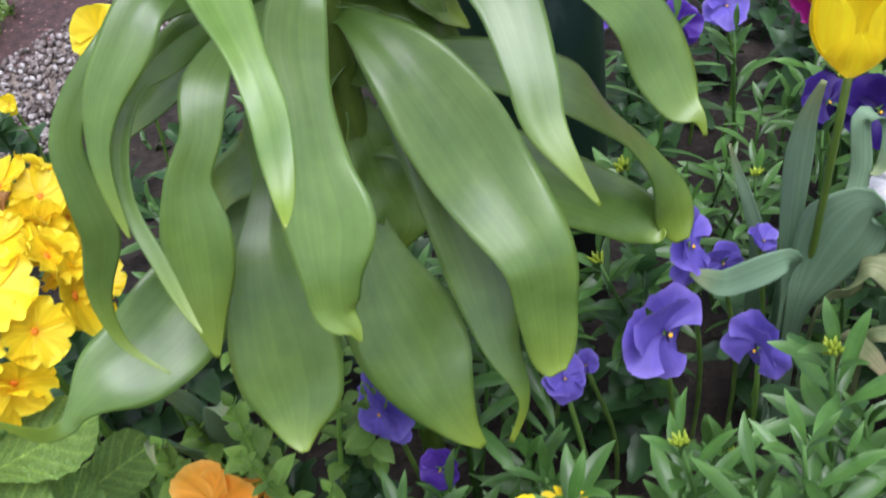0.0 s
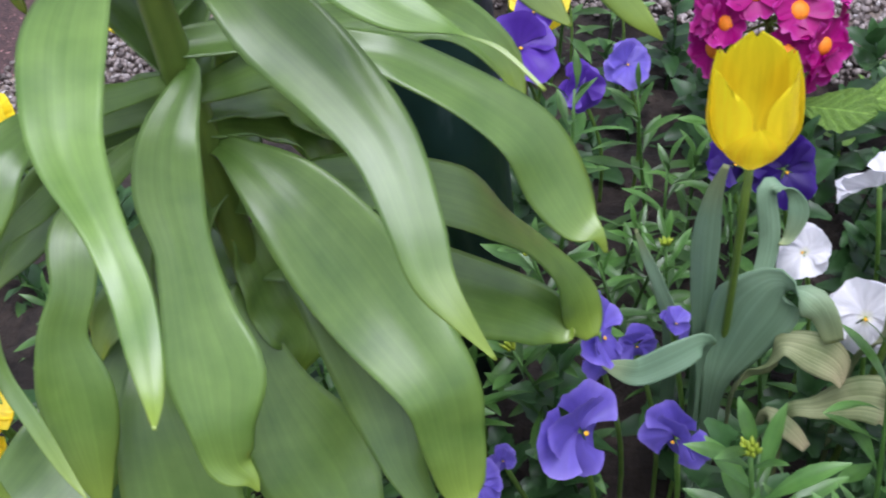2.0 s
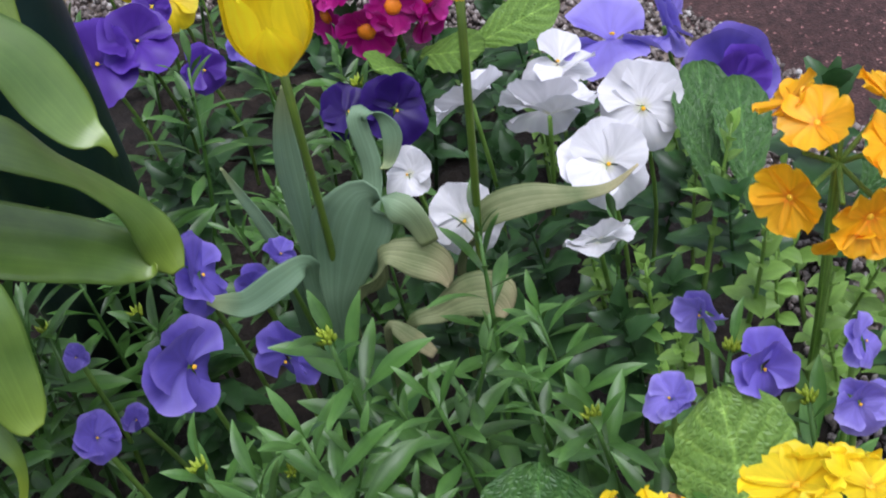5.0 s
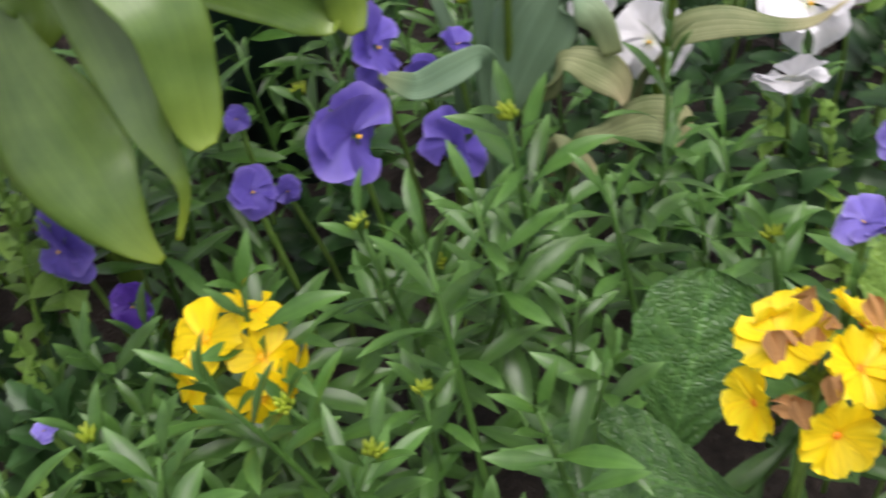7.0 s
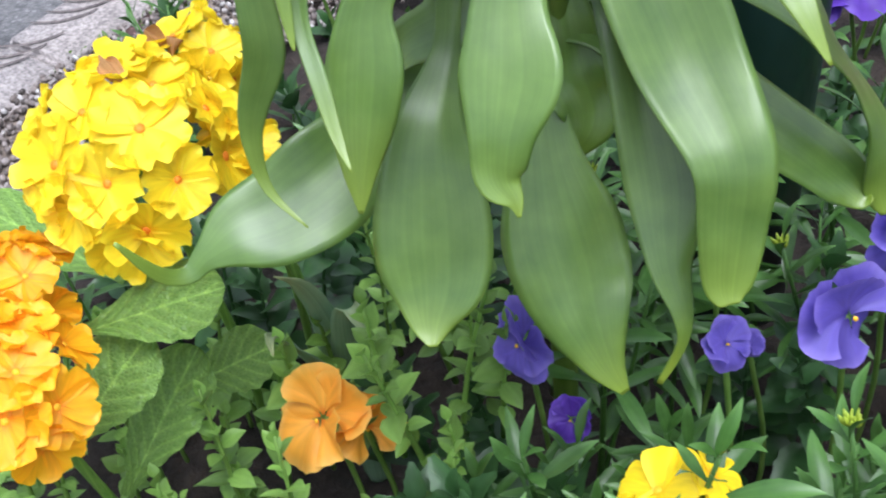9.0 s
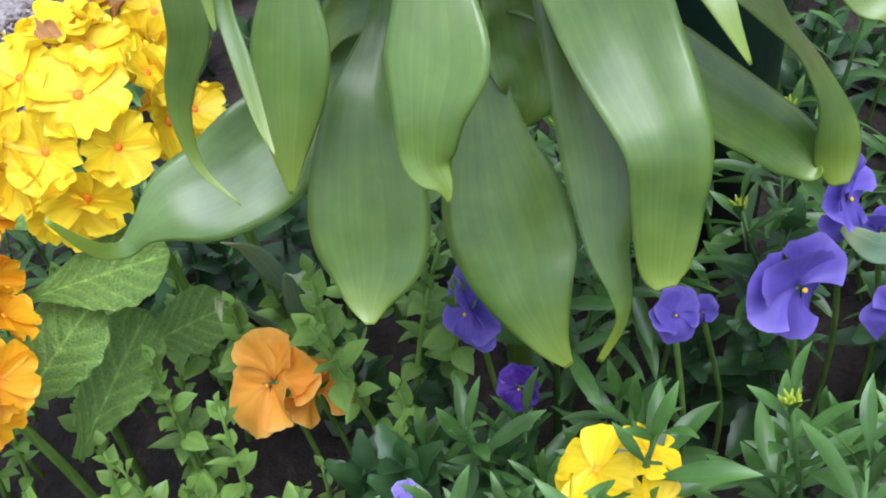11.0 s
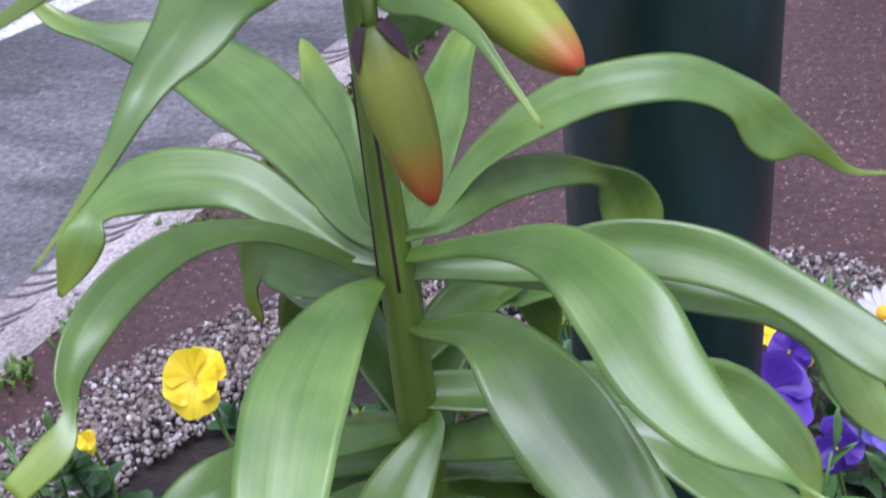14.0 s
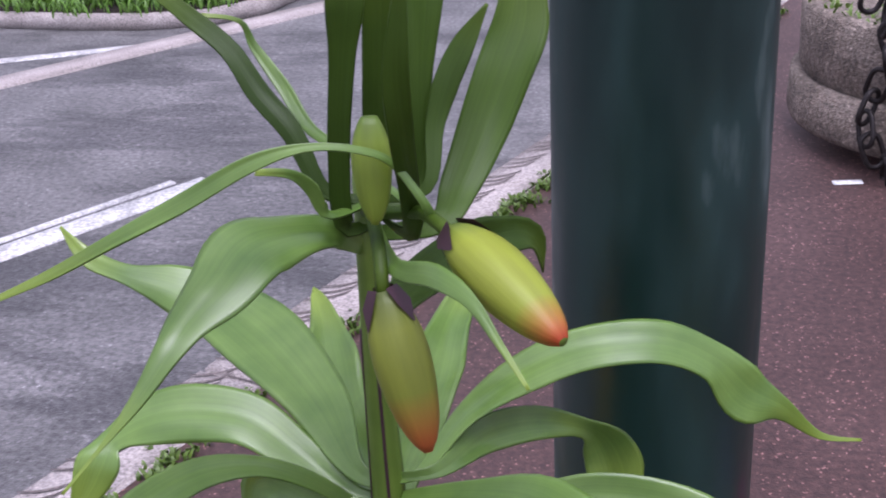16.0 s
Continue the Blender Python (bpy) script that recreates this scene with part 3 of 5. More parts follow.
def blade(points, width, twist0, twist1, material=None, owner=None, fold=0.2, name="leaf", base=0.5, swell=0.55, turn=None, steps=26):
    """A strap leaf from the stem along points; the width lies level, turned by twist."""
    global leaf_count
    leaf_count += 1
    rnd = random.Random(leaf_count)
    path, _ = spline(points, steps)
    flat = Vector(points[min(len(points) - 1, 2)]) - Vector(points[0])
    flat.z = 0
    if flat.length < 0.004:
        flat = Vector((0.3, -1, 0))
    across = turn or UP.cross(flat.normalized())
    sides = []
    ph = rnd.uniform(0, 6)
    for i, c in enumerate(path):
        tan = (path[min(steps - 1, i + 1)] - path[max(0, i - 1)]).normalized()
        s = across - tan * across.dot(tan)
        s = s.normalized() if s.length > 0.05 else (sides[-1] if sides else across)
        k = i / (steps - 1)
        s = Matrix.Rotation(radians(twist0 + (twist1 - twist0) * k + 5 * math.sin(ph + k * 7)), 3, tan) @ s
        sides.append(s)
    widths = []
    for i in range(steps):
        k = i / (steps - 1)
        w = base + (1 - base) * math.sin(min(1, k / swell) * math.pi / 2) if k < swell else 0.76 * math.cos((k - swell) / (1 - swell) * math.pi / 2) ** 0.62 + 0.12 * (1 + math.cos((k - swell) / (1 - swell) * math.pi))
        widths.append(max(0.0006, width * w))
    bm = bmesh.new()
    strip(bm, path, sides, [w * (1 + 0.035 * math.sin(ph * 2 + i * 0.75)) for i, w in enumerate(widths)], -fold, 8, 0.09, ph)
    ob = place(part(name, bm, material or M_LILY, None), owner or lily)
    sol = ob.modifiers.new("thickness", "SOLIDIFY")
    sol.thickness, sol.offset = 0.0007, 0
    return ob


FRONT = Vector((0, -0.75, 0.66)).normalized()


def strap(stations, material=None, wave=0.045, name="leaf", owner=None, foot=None):
    """A strap leaf through (x, y, z, width in mm, roll) stations, channelled along an off-centre midrib, with a wavy edge."""
    global leaf_count
    leaf_count += 1
    rnd = random.Random(leaf_count)
    x, y, z, w, roll = stations[0]
    if foot is not None:
        stations = [(x, y + 0.02, foot, w * 0.6, roll), (x, y + 0.012, (z + foot) / 2, w * 0.8, roll)] + stations
    elif math.hypot(x + 0.06, y - 0.489) > 0.006:
        stations = [(-0.06, 0.489, z - 0.004, w * 0.6, roll)] + stations
    ph, ph2, ph3 = (rnd.uniform(0, 6.28) for _ in range(3))
    rib, deep, bend = rnd.uniform(-0.3, 0.3), rnd.uniform(0.1, 0.2), rnd.uniform(0.02, 0.1)
    n, fine, cols = len(stations), 5, 12
    rows = (n - 1) * fine + 1
    at = lambda i: stations[min(n - 1, max(0, i))]
    path, widths, rolls = [], [], []
    for k in range(rows):
        i, t = min(n - 2, k // fine), k / fine - min(n - 2, k // fine)
        v = []
        for c in range(5):
            a, b, d, e = (at(i + j)[c] for j in (-1, 0, 1, 2))
            v.append(0.5 * (2 * b + (d - a) * t + (2 * a - 5 * b + 4 * d - e) * t * t + (3 * b - a - 3 * d + e) * t ** 3))
        path.append(Vector(v[:3]))
        widths.append(max(0.0006, v[3] / 1000))
        rolls.append(v[4])
    bm = bmesh.new()
    uv = bm.loops.layers.uv.verify()
    grid = []
    for k, (c, w, roll) in enumerate(zip(path, widths, rolls)):
        tan = (path[min(rows - 1, k + 1)] - path[max(0, k - 1)]).normalized()
        side = Matrix.Rotation(radians(roll), 3, tan) @ FRONT.cross(tan).normalized()
        face = tan.cross(side)
        s = k / (rows - 1)
        row = []
        for j in range(cols + 1):
            u = j / cols * 2 - 1
            q = abs(u - rib) / (1 + abs(rib))
            lift = deep * (1 - s * 0.5) * (math.sqrt(q * q + 0.012) - 0.5) - bend * u * u
            lift += wave * math.sin(ph2 + s * 13) * u * abs(u) + 0.6 * wave * math.sin(ph3 + s * 19 + u * 2) * u * u + 0.02 * math.sin(ph + s * 8 + u * 3)
            row.append(bm.verts.new(c + side * (u * w / 2) + face * (lift * w)))
        grid.append(row)
    for k in range(rows - 1):
        for j in range(cols):
            f = bm.faces.new((grid[k][j], grid[k][j + 1], grid[k + 1][j + 1], grid[k + 1][j]))
            for loop, (a, b) in zip(f.loops, ((j, k), (j + 1, k), (j + 1, k + 1), (j, k + 1))):
                loop[uv].uv = (a / cols, b / (rows - 1))
    ob = place(part(name, bm, material or M_LILY, None), owner or lily)
    sol = ob.modifiers.new("thickness", "SOLIDIFY")
    sol.thickness, sol.offset = 0.0008, 0
    return ob


strap([(-0.064, 0.485, 1.415, 3.4, -7), (-0.069, 0.457, 1.424, 19.8, 2), (-0.073, 0.430, 1.421, 28.7, -9), (-0.072, 0.405, 1.414, 27.1, -14), (-0.068, 0.385, 1.407, 22.5, -20), (-0.055, 0.358, 1.399, 13.7, -25), (-0.047, 0.340, 1.391, 13.2, -19), (-0.042, 0.322, 1.385, 11.3, -16), (-0.039, 0.308, 1.380, 6.4, -16), (-0.037, 0.297, 1.380, 0.8, -33)])
strap([(-0.052, 0.480, 1.360, 7.8, -5), (-0.060, 0.455, 1.350, 22.8, -9), (-0.063, 0.440, 1.334, 27.5, -13), (-0.060, 0.425, 1.317, 22.7, -13), (-0.057, 0.407, 1.297, 29.5, -13), (-0.053, 0.391, 1.280, 38.9, -13), (-0.054, 0.379, 1.261, 26.0, -19), (-0.054, 0.374, 1.244, 19.6, -15), (-0.048, 0.372, 1.235, 7.3, -15), (-0.046, 0.370, 1.229, 1.2, -5)])
strap([(-0.048, 0.482, 1.315, 12.6, -25), (-0.026, 0.462, 1.307, 34.2, -19), (-0.007, 0.445, 1.287, 45.6, -13), (0.009, 0.430, 1.264, 44.5, -13), (0.030, 0.405, 1.242, 34.5, -11), (0.033, 0.396, 1.214, 28.6, -21), (0.034, 0.389, 1.189, 19.9, -16), (0.036, 0.386, 1.181, 8.4, -7)])
strap([(-0.039, 0.478, 1.281, 13.3, -13), (-0.018, 0.452, 1.266, 28.6, -9), (-0.006, 0.436, 1.235, 32.3, -6), (0.004, 0.422, 1.207, 34.9, -10), (0.009, 0.405, 1.181, 19.6, -20), (0.017, 0.396, 1.161, 10.7, -33), (0.018, 0.391, 1.147, 5.8, -48), (0.010, 0.386, 1.125, 2.5, -10)])
strap([(-0.063, 0.478, 1.224, 12.8, -16), (-0.055, 0.455, 1.189, 32.2, -15), (-0.046, 0.440, 1.161, 55.5, -13), (-0.037, 0.430, 1.138, 56.0, -11), (-0.029, 0.420, 1.120, 42.6, -11), (-0.018, 0.413, 1.099, 19.9, -9), (-0.008, 0.410, 1.085, 4.3, -8)])
strap([(-0.094, 0.470, 1.278, 13.2, -14), (-0.097, 0.450, 1.245, 12.3, -14), (-0.097, 0.420, 1.224, 32.3, -14), (-0.093, 0.400, 1.190, 51.5, -14), (-0.090, 0.388, 1.165, 46.5, -17), (-0.090, 0.378, 1.149, 21.7, -16), (-0.088, 0.371, 1.142, 3.5, -15)])
strap([(-0.124, 0.470, 1.207, 23.6, -7), (-0.138, 0.450, 1.189, 43.3, -11), (-0.152, 0.427, 1.180, 51.9, -9), (-0.169, 0.410, 1.172, 47.7, -5), (-0.187, 0.397, 1.168, 36.0, -5), (-0.200, 0.387, 1.160, 14.7, -6), (-0.208, 0.380, 1.153, 8.8, -17), (-0.216, 0.370, 1.162, 6.9, 24), (-0.226, 0.360, 1.189, 1.8, 59)])
strap([(-0.047, 0.487, 1.345, 13.0, -8), (-0.012, 0.487, 1.356, 21.7, -20), (0.018, 0.485, 1.355, 18.3, -20), (0.036, 0.482, 1.347, 23.1, -31), (0.059, 0.475, 1.333, 24.9, -32), (0.077, 0.468, 1.317, 28.5, -36), (0.087, 0.460, 1.296, 29.4, -27), (0.094, 0.453, 1.282, 20.2, -18), (0.101, 0.449, 1.277, 6.5, -10), (0.104, 0.447, 1.268, 1.6, 10)])
strap([(-0.033, 0.490, 1.280, 18.1, -18), (-0.008, 0.497, 1.276, 35.9, -48), (0.017, 0.503, 1.265, 39.0, -52), (0.048, 0.508, 1.246, 42.1, -57), (0.069, 0.513, 1.215, 31.2, -75), (0.086, 0.515, 1.186, 19.7, -53), (0.095, 0.515, 1.160, 23.7, -28), (0.098, 0.513, 1.141, 21.3, -21), (0.101, 0.510, 1.130, 7.8, -6)])
strap([(-0.040, 0.488, 1.238, 23.1, -22), (-0.017, 0.493, 1.225, 39.6, -51), (0.008, 0.499, 1.208, 47.1, -53), (0.036, 0.505, 1.187, 51.4, -54), (0.063, 0.510, 1.163, 40.1, -35), (0.079, 0.510, 1.149, 30.7, -28), (0.088, 0.508, 1.140, 13.6, -23), (0.092, 0.507, 1.141, 2.0, -31)])
strap([(-0.051, 0.482, 1.399, 8.3, -43), (-0.027, 0.462, 1.414, 19.9, -39), (-0.006, 0.440, 1.406, 31.0, -13), (0.014, 0.420, 1.394, 28.5, -11), (0.028, 0.402, 1.382, 23.5, -8), (0.036, 0.380, 1.365, 19.4, -12), (0.040, 0.367, 1.353, 15.2, -14), (0.049, 0.356, 1.342, 7.3, -12), (0.058, 0.349, 1.330, 1.0, -8)])
strap([(-0.053, 0.485, 1.425, 4.6, -14), (-0.027, 0.465, 1.444, 7.4, -24), (-0.003, 0.445, 1.457, 16.4, -19), (0.015, 0.427, 1.453, 24.2, -8), (0.026, 0.413, 1.445, 23.1, -8), (0.039, 0.402, 1.438, 15.6, -7), (0.053, 0.394, 1.435, 5.1, -15), (0.060, 0.388, 1.435, 1.1, -18), (0.070, 0.382, 1.433, 1.5, -8), (0.081, 0.372, 1.425, 1.0, -12)])
strap([(-0.050, 0.490, 1.417, 8.0, 7), (-0.018, 0.495, 1.417, 13.6, 3), (0.008, 0.497, 1.422, 17.3, 5), (0.035, 0.495, 1.421, 17.7, 2), (0.059, 0.490, 1.413, 14.7, 0), (0.082, 0.480, 1.403, 16.3, -10), (0.102, 0.470, 1.395, 11.5, -1), (0.118, 0.465, 1.377, 9.5, 4), (0.128, 0.462, 1.365, 0.6, 54)])
strap([(-0.049, 0.490, 1.432, 3.9, -8), (-0.040, 0.520, 1.436, 9.4, -15), (-0.025, 0.550, 1.436, 15.7, -3), (-0.005, 0.572, 1.436, 17.8, -6), (0.022, 0.585, 1.434, 18.5, -7), (0.042, 0.592, 1.423, 16.7, -10), (0.056, 0.597, 1.406, 22.3, -3), (0.070, 0.605, 1.396, 9.3, 14), (0.086, 0.613, 1.380, 3.0, 16), (0.103, 0.620, 1.375, 1.2, 23)])
strap([(-0.043, 0.490, 1.433, 4.9, 16), (-0.035, 0.530, 1.422, 13.3, 27), (-0.021, 0.556, 1.412, 13.2, 3), (-0.005, 0.572, 1.401, 8.2, 25), (0.002, 0.578, 1.391, 18.9, 7), (0.007, 0.578, 1.378, 22.4, -4), (0.009, 0.575, 1.364, 9.5, -5)])
strap([(-0.072, 0.490, 1.431, 7.8, -5), (-0.094, 0.520, 1.438, 23.4, 28), (-0.121, 0.545, 1.446, 32.7, 27), (-0.144, 0.560, 1.451, 29.7, 27), (-0.166, 0.565, 1.456, 18.6, 12), (-0.185, 0.567, 1.459, 8.6, 10), (-0.204, 0.572, 1.463, 7.4, 4), (-0.217, 0.578, 1.473, 1.1, -14)])
strap([(-0.074, 0.488, 1.423, 6.5, 8), (-0.093, 0.495, 1.431, 14.5, 19), (-0.112, 0.500, 1.440, 19.6, 15), (-0.133, 0.500, 1.441, 21.4, 12), (-0.149, 0.497, 1.438, 18.3, 10), (-0.160, 0.492, 1.432, 9.5, -3), (-0.163, 0.486, 1.427, 15.7, -10), (-0.167, 0.483, 1.418, 12.1, -21), (-0.174, 0.480, 1.406, 1.9, -21)])
strap([(-0.071, 0.487, 1.418, 4.6, -2), (-0.083, 0.478, 1.433, 5.8, 5), (-0.095, 0.465, 1.446, 7.0, 10), (-0.108, 0.450, 1.452, 10.5, 0), (-0.117, 0.430, 1.453, 13.0, -12), (-0.121, 0.412, 1.451, 11.9, -21), (-0.122, 0.398, 1.446, 7.8, -51), (-0.118, 0.388, 1.443, 3.6, -43), (-0.119, 0.380, 1.439, 9.1, -5), (-0.128, 0.370, 1.432, 6.7, -11)])
strap([(-0.062, 0.487, 1.513, 4.5, -2), (-0.068, 0.478, 1.522, 10.9, -1), (-0.075, 0.460, 1.529, 19.4, 4), (-0.081, 0.445, 1.531, 24.7, 3), (-0.084, 0.430, 1.527, 20.0, 7), (-0.089, 0.420, 1.522, 13.7, 10), (-0.092, 0.411, 1.517, 8.0, 1), (-0.098, 0.402, 1.507, 4.0, -4), (-0.106, 0.394, 1.497, 1.1, -4), (-0.114, 0.387, 1.488, 0.7, -14)])
strap([(-0.103, 0.475, 1.341, 14.9, -3), (-0.118, 0.460, 1.346, 14.5, -6), (-0.130, 0.445, 1.348, 13.9, -12), (-0.137, 0.430, 1.347, 12.0, -9), (-0.151, 0.418, 1.333, 12.1, -13), (-0.159, 0.409, 1.315, 13.6, -14), (-0.157, 0.402, 1.294, 15.1, -13), (-0.155, 0.397, 1.272, 17.0, -22), (-0.163, 0.393, 1.247, 12.6, -28), (-0.165, 0.390, 1.230, 8.3, -23), (-0.160, 0.386, 1.209, 4.2, -19), (-0.142, 0.380, 1.196, 0.7, -6)])
strap([(-0.077, 0.478, 1.353, 9.1, 4), (-0.090, 0.467, 1.359, 12.8, -2), (-0.104, 0.450, 1.366, 14.0, -8), (-0.115, 0.433, 1.367, 19.2, -10), (-0.123, 0.418, 1.357, 21.5, -10), (-0.133, 0.405, 1.343, 16.0, -12), (-0.138, 0.396, 1.327, 9.8, -12), (-0.138, 0.389, 1.312, 6.8, -12), (-0.135, 0.383, 1.297, 3.6, -10), (-0.133, 0.380, 1.289, 0.9, -9)])
strap([(-0.102, 0.462, 1.328, 9.9, -18), (-0.117, 0.440, 1.330, 10.1, -16), (-0.126, 0.425, 1.331, 5.8, -8), (-0.133, 0.412, 1.324, 9.1, -11), (-0.137, 0.402, 1.309, 9.7, -12), (-0.134, 0.391, 1.293, 7.1, -13), (-0.124, 0.378, 1.277, 7.1, -13), (-0.115, 0.366, 1.262, 4.9, -13), (-0.107, 0.357, 1.253, 0.6, -23)])
strap([(-0.080, 0.475, 1.328, 9.7, -20), (-0.096, 0.450, 1.328, 13.5, -5), (-0.102, 0.430, 1.324, 20.5, -9), (-0.104, 0.415, 1.311, 17.3, -16), (-0.112, 0.405, 1.294, 20.0, -22), (-0.112, 0.395, 1.274, 30.5, -17), (-0.113, 0.387, 1.252, 27.2, -19), (-0.114, 0.380, 1.230, 13.4, -25), (-0.114, 0.375, 1.214, 1.9, -19)])
strap([(-0.045, 0.490, 1.416, 5.6, 1), (-0.018, 0.496, 1.411, 8.9, 1), (0.010, 0.500, 1.405, 9.3, 0), (0.034, 0.503, 1.400, 10.7, -1), (0.055, 0.503, 1.398, 13.5, -2), (0.071, 0.500, 1.390, 13.7, -8), (0.081, 0.494, 1.376, 16.5, -10), (0.088, 0.488, 1.368, 11.8, -11), (0.096, 0.482, 1.360, 0.8, -15)])
# M_LILYTOP leaves here carry the back-lit shade in their colour
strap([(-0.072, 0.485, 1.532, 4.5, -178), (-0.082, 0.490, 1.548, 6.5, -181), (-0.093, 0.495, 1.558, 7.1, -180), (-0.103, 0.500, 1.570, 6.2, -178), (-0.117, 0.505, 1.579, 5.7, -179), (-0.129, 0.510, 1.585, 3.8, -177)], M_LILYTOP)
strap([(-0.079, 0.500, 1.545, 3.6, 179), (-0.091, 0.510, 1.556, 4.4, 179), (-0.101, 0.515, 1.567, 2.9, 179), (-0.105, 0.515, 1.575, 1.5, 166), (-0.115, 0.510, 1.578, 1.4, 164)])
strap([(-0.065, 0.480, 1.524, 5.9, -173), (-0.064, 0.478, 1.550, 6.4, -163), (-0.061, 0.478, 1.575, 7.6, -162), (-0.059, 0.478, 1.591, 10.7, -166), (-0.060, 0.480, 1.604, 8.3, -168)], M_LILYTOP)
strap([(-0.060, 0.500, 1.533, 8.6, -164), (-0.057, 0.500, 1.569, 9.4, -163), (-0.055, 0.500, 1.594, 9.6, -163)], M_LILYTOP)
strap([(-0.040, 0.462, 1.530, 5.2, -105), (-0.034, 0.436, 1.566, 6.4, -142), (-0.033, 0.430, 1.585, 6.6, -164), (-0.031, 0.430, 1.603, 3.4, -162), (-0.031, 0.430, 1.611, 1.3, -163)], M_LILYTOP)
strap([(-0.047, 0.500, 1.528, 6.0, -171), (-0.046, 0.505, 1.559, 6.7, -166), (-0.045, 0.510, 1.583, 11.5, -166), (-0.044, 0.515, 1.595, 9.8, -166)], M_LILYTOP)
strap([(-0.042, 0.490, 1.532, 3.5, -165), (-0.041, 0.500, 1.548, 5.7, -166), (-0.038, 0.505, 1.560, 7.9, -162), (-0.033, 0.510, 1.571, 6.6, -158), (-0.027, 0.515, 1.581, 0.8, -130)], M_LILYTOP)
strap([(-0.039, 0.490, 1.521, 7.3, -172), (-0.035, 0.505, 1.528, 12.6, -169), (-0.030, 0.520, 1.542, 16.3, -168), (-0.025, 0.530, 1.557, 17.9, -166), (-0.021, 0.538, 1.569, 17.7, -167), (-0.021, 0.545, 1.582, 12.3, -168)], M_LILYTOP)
strap([(-0.030, 0.445, 1.542, 2.4, -176), (-0.037, 0.440, 1.558, 2.0, -175), (-0.045, 0.435, 1.564, 1.9, -195), (-0.057, 0.430, 1.566, 2.2, -199), (-0.070, 0.425, 1.563, 4.2, -200), (-0.087, 0.420, 1.554, 4.7, -201), (-0.105, 0.415, 1.545, 3.5, -200), (-0.121, 0.410, 1.537, 2.8, -200), (-0.136, 0.405, 1.531, 1.4, -199)])
strap([(-0.066, 0.470, 1.531, 3.4, -169), (-0.069, 0.465, 1.541, 3.9, -182), (-0.073, 0.460, 1.547, 2.7, -208), (-0.081, 0.455, 1.549, 1.8, -199)])
strap([(-0.040, 0.440, 1.531, 4.8, 25), (-0.024, 0.420, 1.538, 6.0, 11), (-0.013, 0.410, 1.537, 3.5, 11), (-0.005, 0.402, 1.531, 1.9, 7), (0.003, 0.395, 1.523, 0.8, 7)])
blade([(-0.061, 0.489, 1.414), (-0.060, 0.547, 1.422), (-0.061, 0.591, 1.432), (-0.056, 0.628, 1.441)], 0.019, 8, 15)
blade([(-0.061, 0.489, 1.414), (-0.091, 0.540, 1.420), (-0.110, 0.584, 1.430), (-0.123, 0.608, 1.437)], 0.020, -5, -6)
blade([(-0.060, 0.489, 1.408), (-0.096, 0.508, 1.399), (-0.119, 0.522, 1.395), (-0.125, 0.523, 1.378), (-0.126, 0.525, 1.362)], 0.018, -23, -97)
blade([(-0.058, 0.489, 1.330), (-0.104, 0.475, 1.324), (-0.130, 0.454, 1.306), (-0.150, 0.439, 1.293), (-0.155, 0.428, 1.282)], 0.024, -26, -44)
blade([(-0.059, 0.489, 1.365), (0.012, 0.514, 1.347), (0.044, 0.524, 1.340), (0.068, 0.518, 1.318), (0.076, 0.505, 1.291)], 0.024, 25, 56)
blade([(-0.060, 0.489, 1.379), (-0.047, 0.533, 1.372), (-0.024, 0.570, 1.353), (-0.014, 0.579, 1.337)], 0.019, 26, 57)
blade([(-0.058, 0.489, 1.330), (-0.033, 0.520, 1.309), (-0.022, 0.528, 1.290), (-0.003, 0.539, 1.261)], 0.025, 33, 64)
blade([(-0.059, 0.489, 1.347), (-0.085, 0.505, 1.325), (-0.104, 0.514, 1.302), (-0.116, 0.520, 1.270)], 0.022, -36, -76)
blade([(-0.058, 0.489, 1.323), (-0.038, 0.510, 1.304), (-0.020, 0.523, 1.277), (-0.009, 0.527, 1.242)], 0.027, 31, 64)
blade([(-0.057, 0.489, 1.288), (-0.101, 0.475, 1.242), (-0.123, 0.470, 1.227), (-0.134, 0.462, 1.206)], 0.029, -27, -45)
blade([(-0.056, 0.489, 1.260), (-0.048, 0.479, 1.220), (-0.040, 0.474, 1.195), (-0.050, 0.465, 1.174)], 0.029, 11, 24)
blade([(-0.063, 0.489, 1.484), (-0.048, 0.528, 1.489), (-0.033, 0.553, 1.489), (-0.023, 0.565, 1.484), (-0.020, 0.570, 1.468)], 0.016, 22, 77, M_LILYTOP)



# the leaves on the far side of the stem
far_rnd = random.Random(21)
for z0, angles in ((1.395, (118,)), (1.35, (75, 125)), (1.315, (100,)), (1.26, (80, 130)), (1.2, (60, 115))):
    for az in angles:
        a = radians(az + far_rnd.uniform(-8, 8))
        d, reach, rise = Vector((math.cos(a), math.sin(a), 0)), far_rnd.uniform(0.85, 1.1), far_rnd.uniform(0.8, 1.2)
        s = Vector((-0.06, 0.489, z0))
        blade([s, s + d * 0.03 * reach + UP * 0.014 * rise, s + d * 0.07 * reach + UP * 0.012 * rise, s + d * 0.105 * reach - UP * 0.018, s + d * 0.125 * reach - UP * 0.06], 0.026, 0, 0)


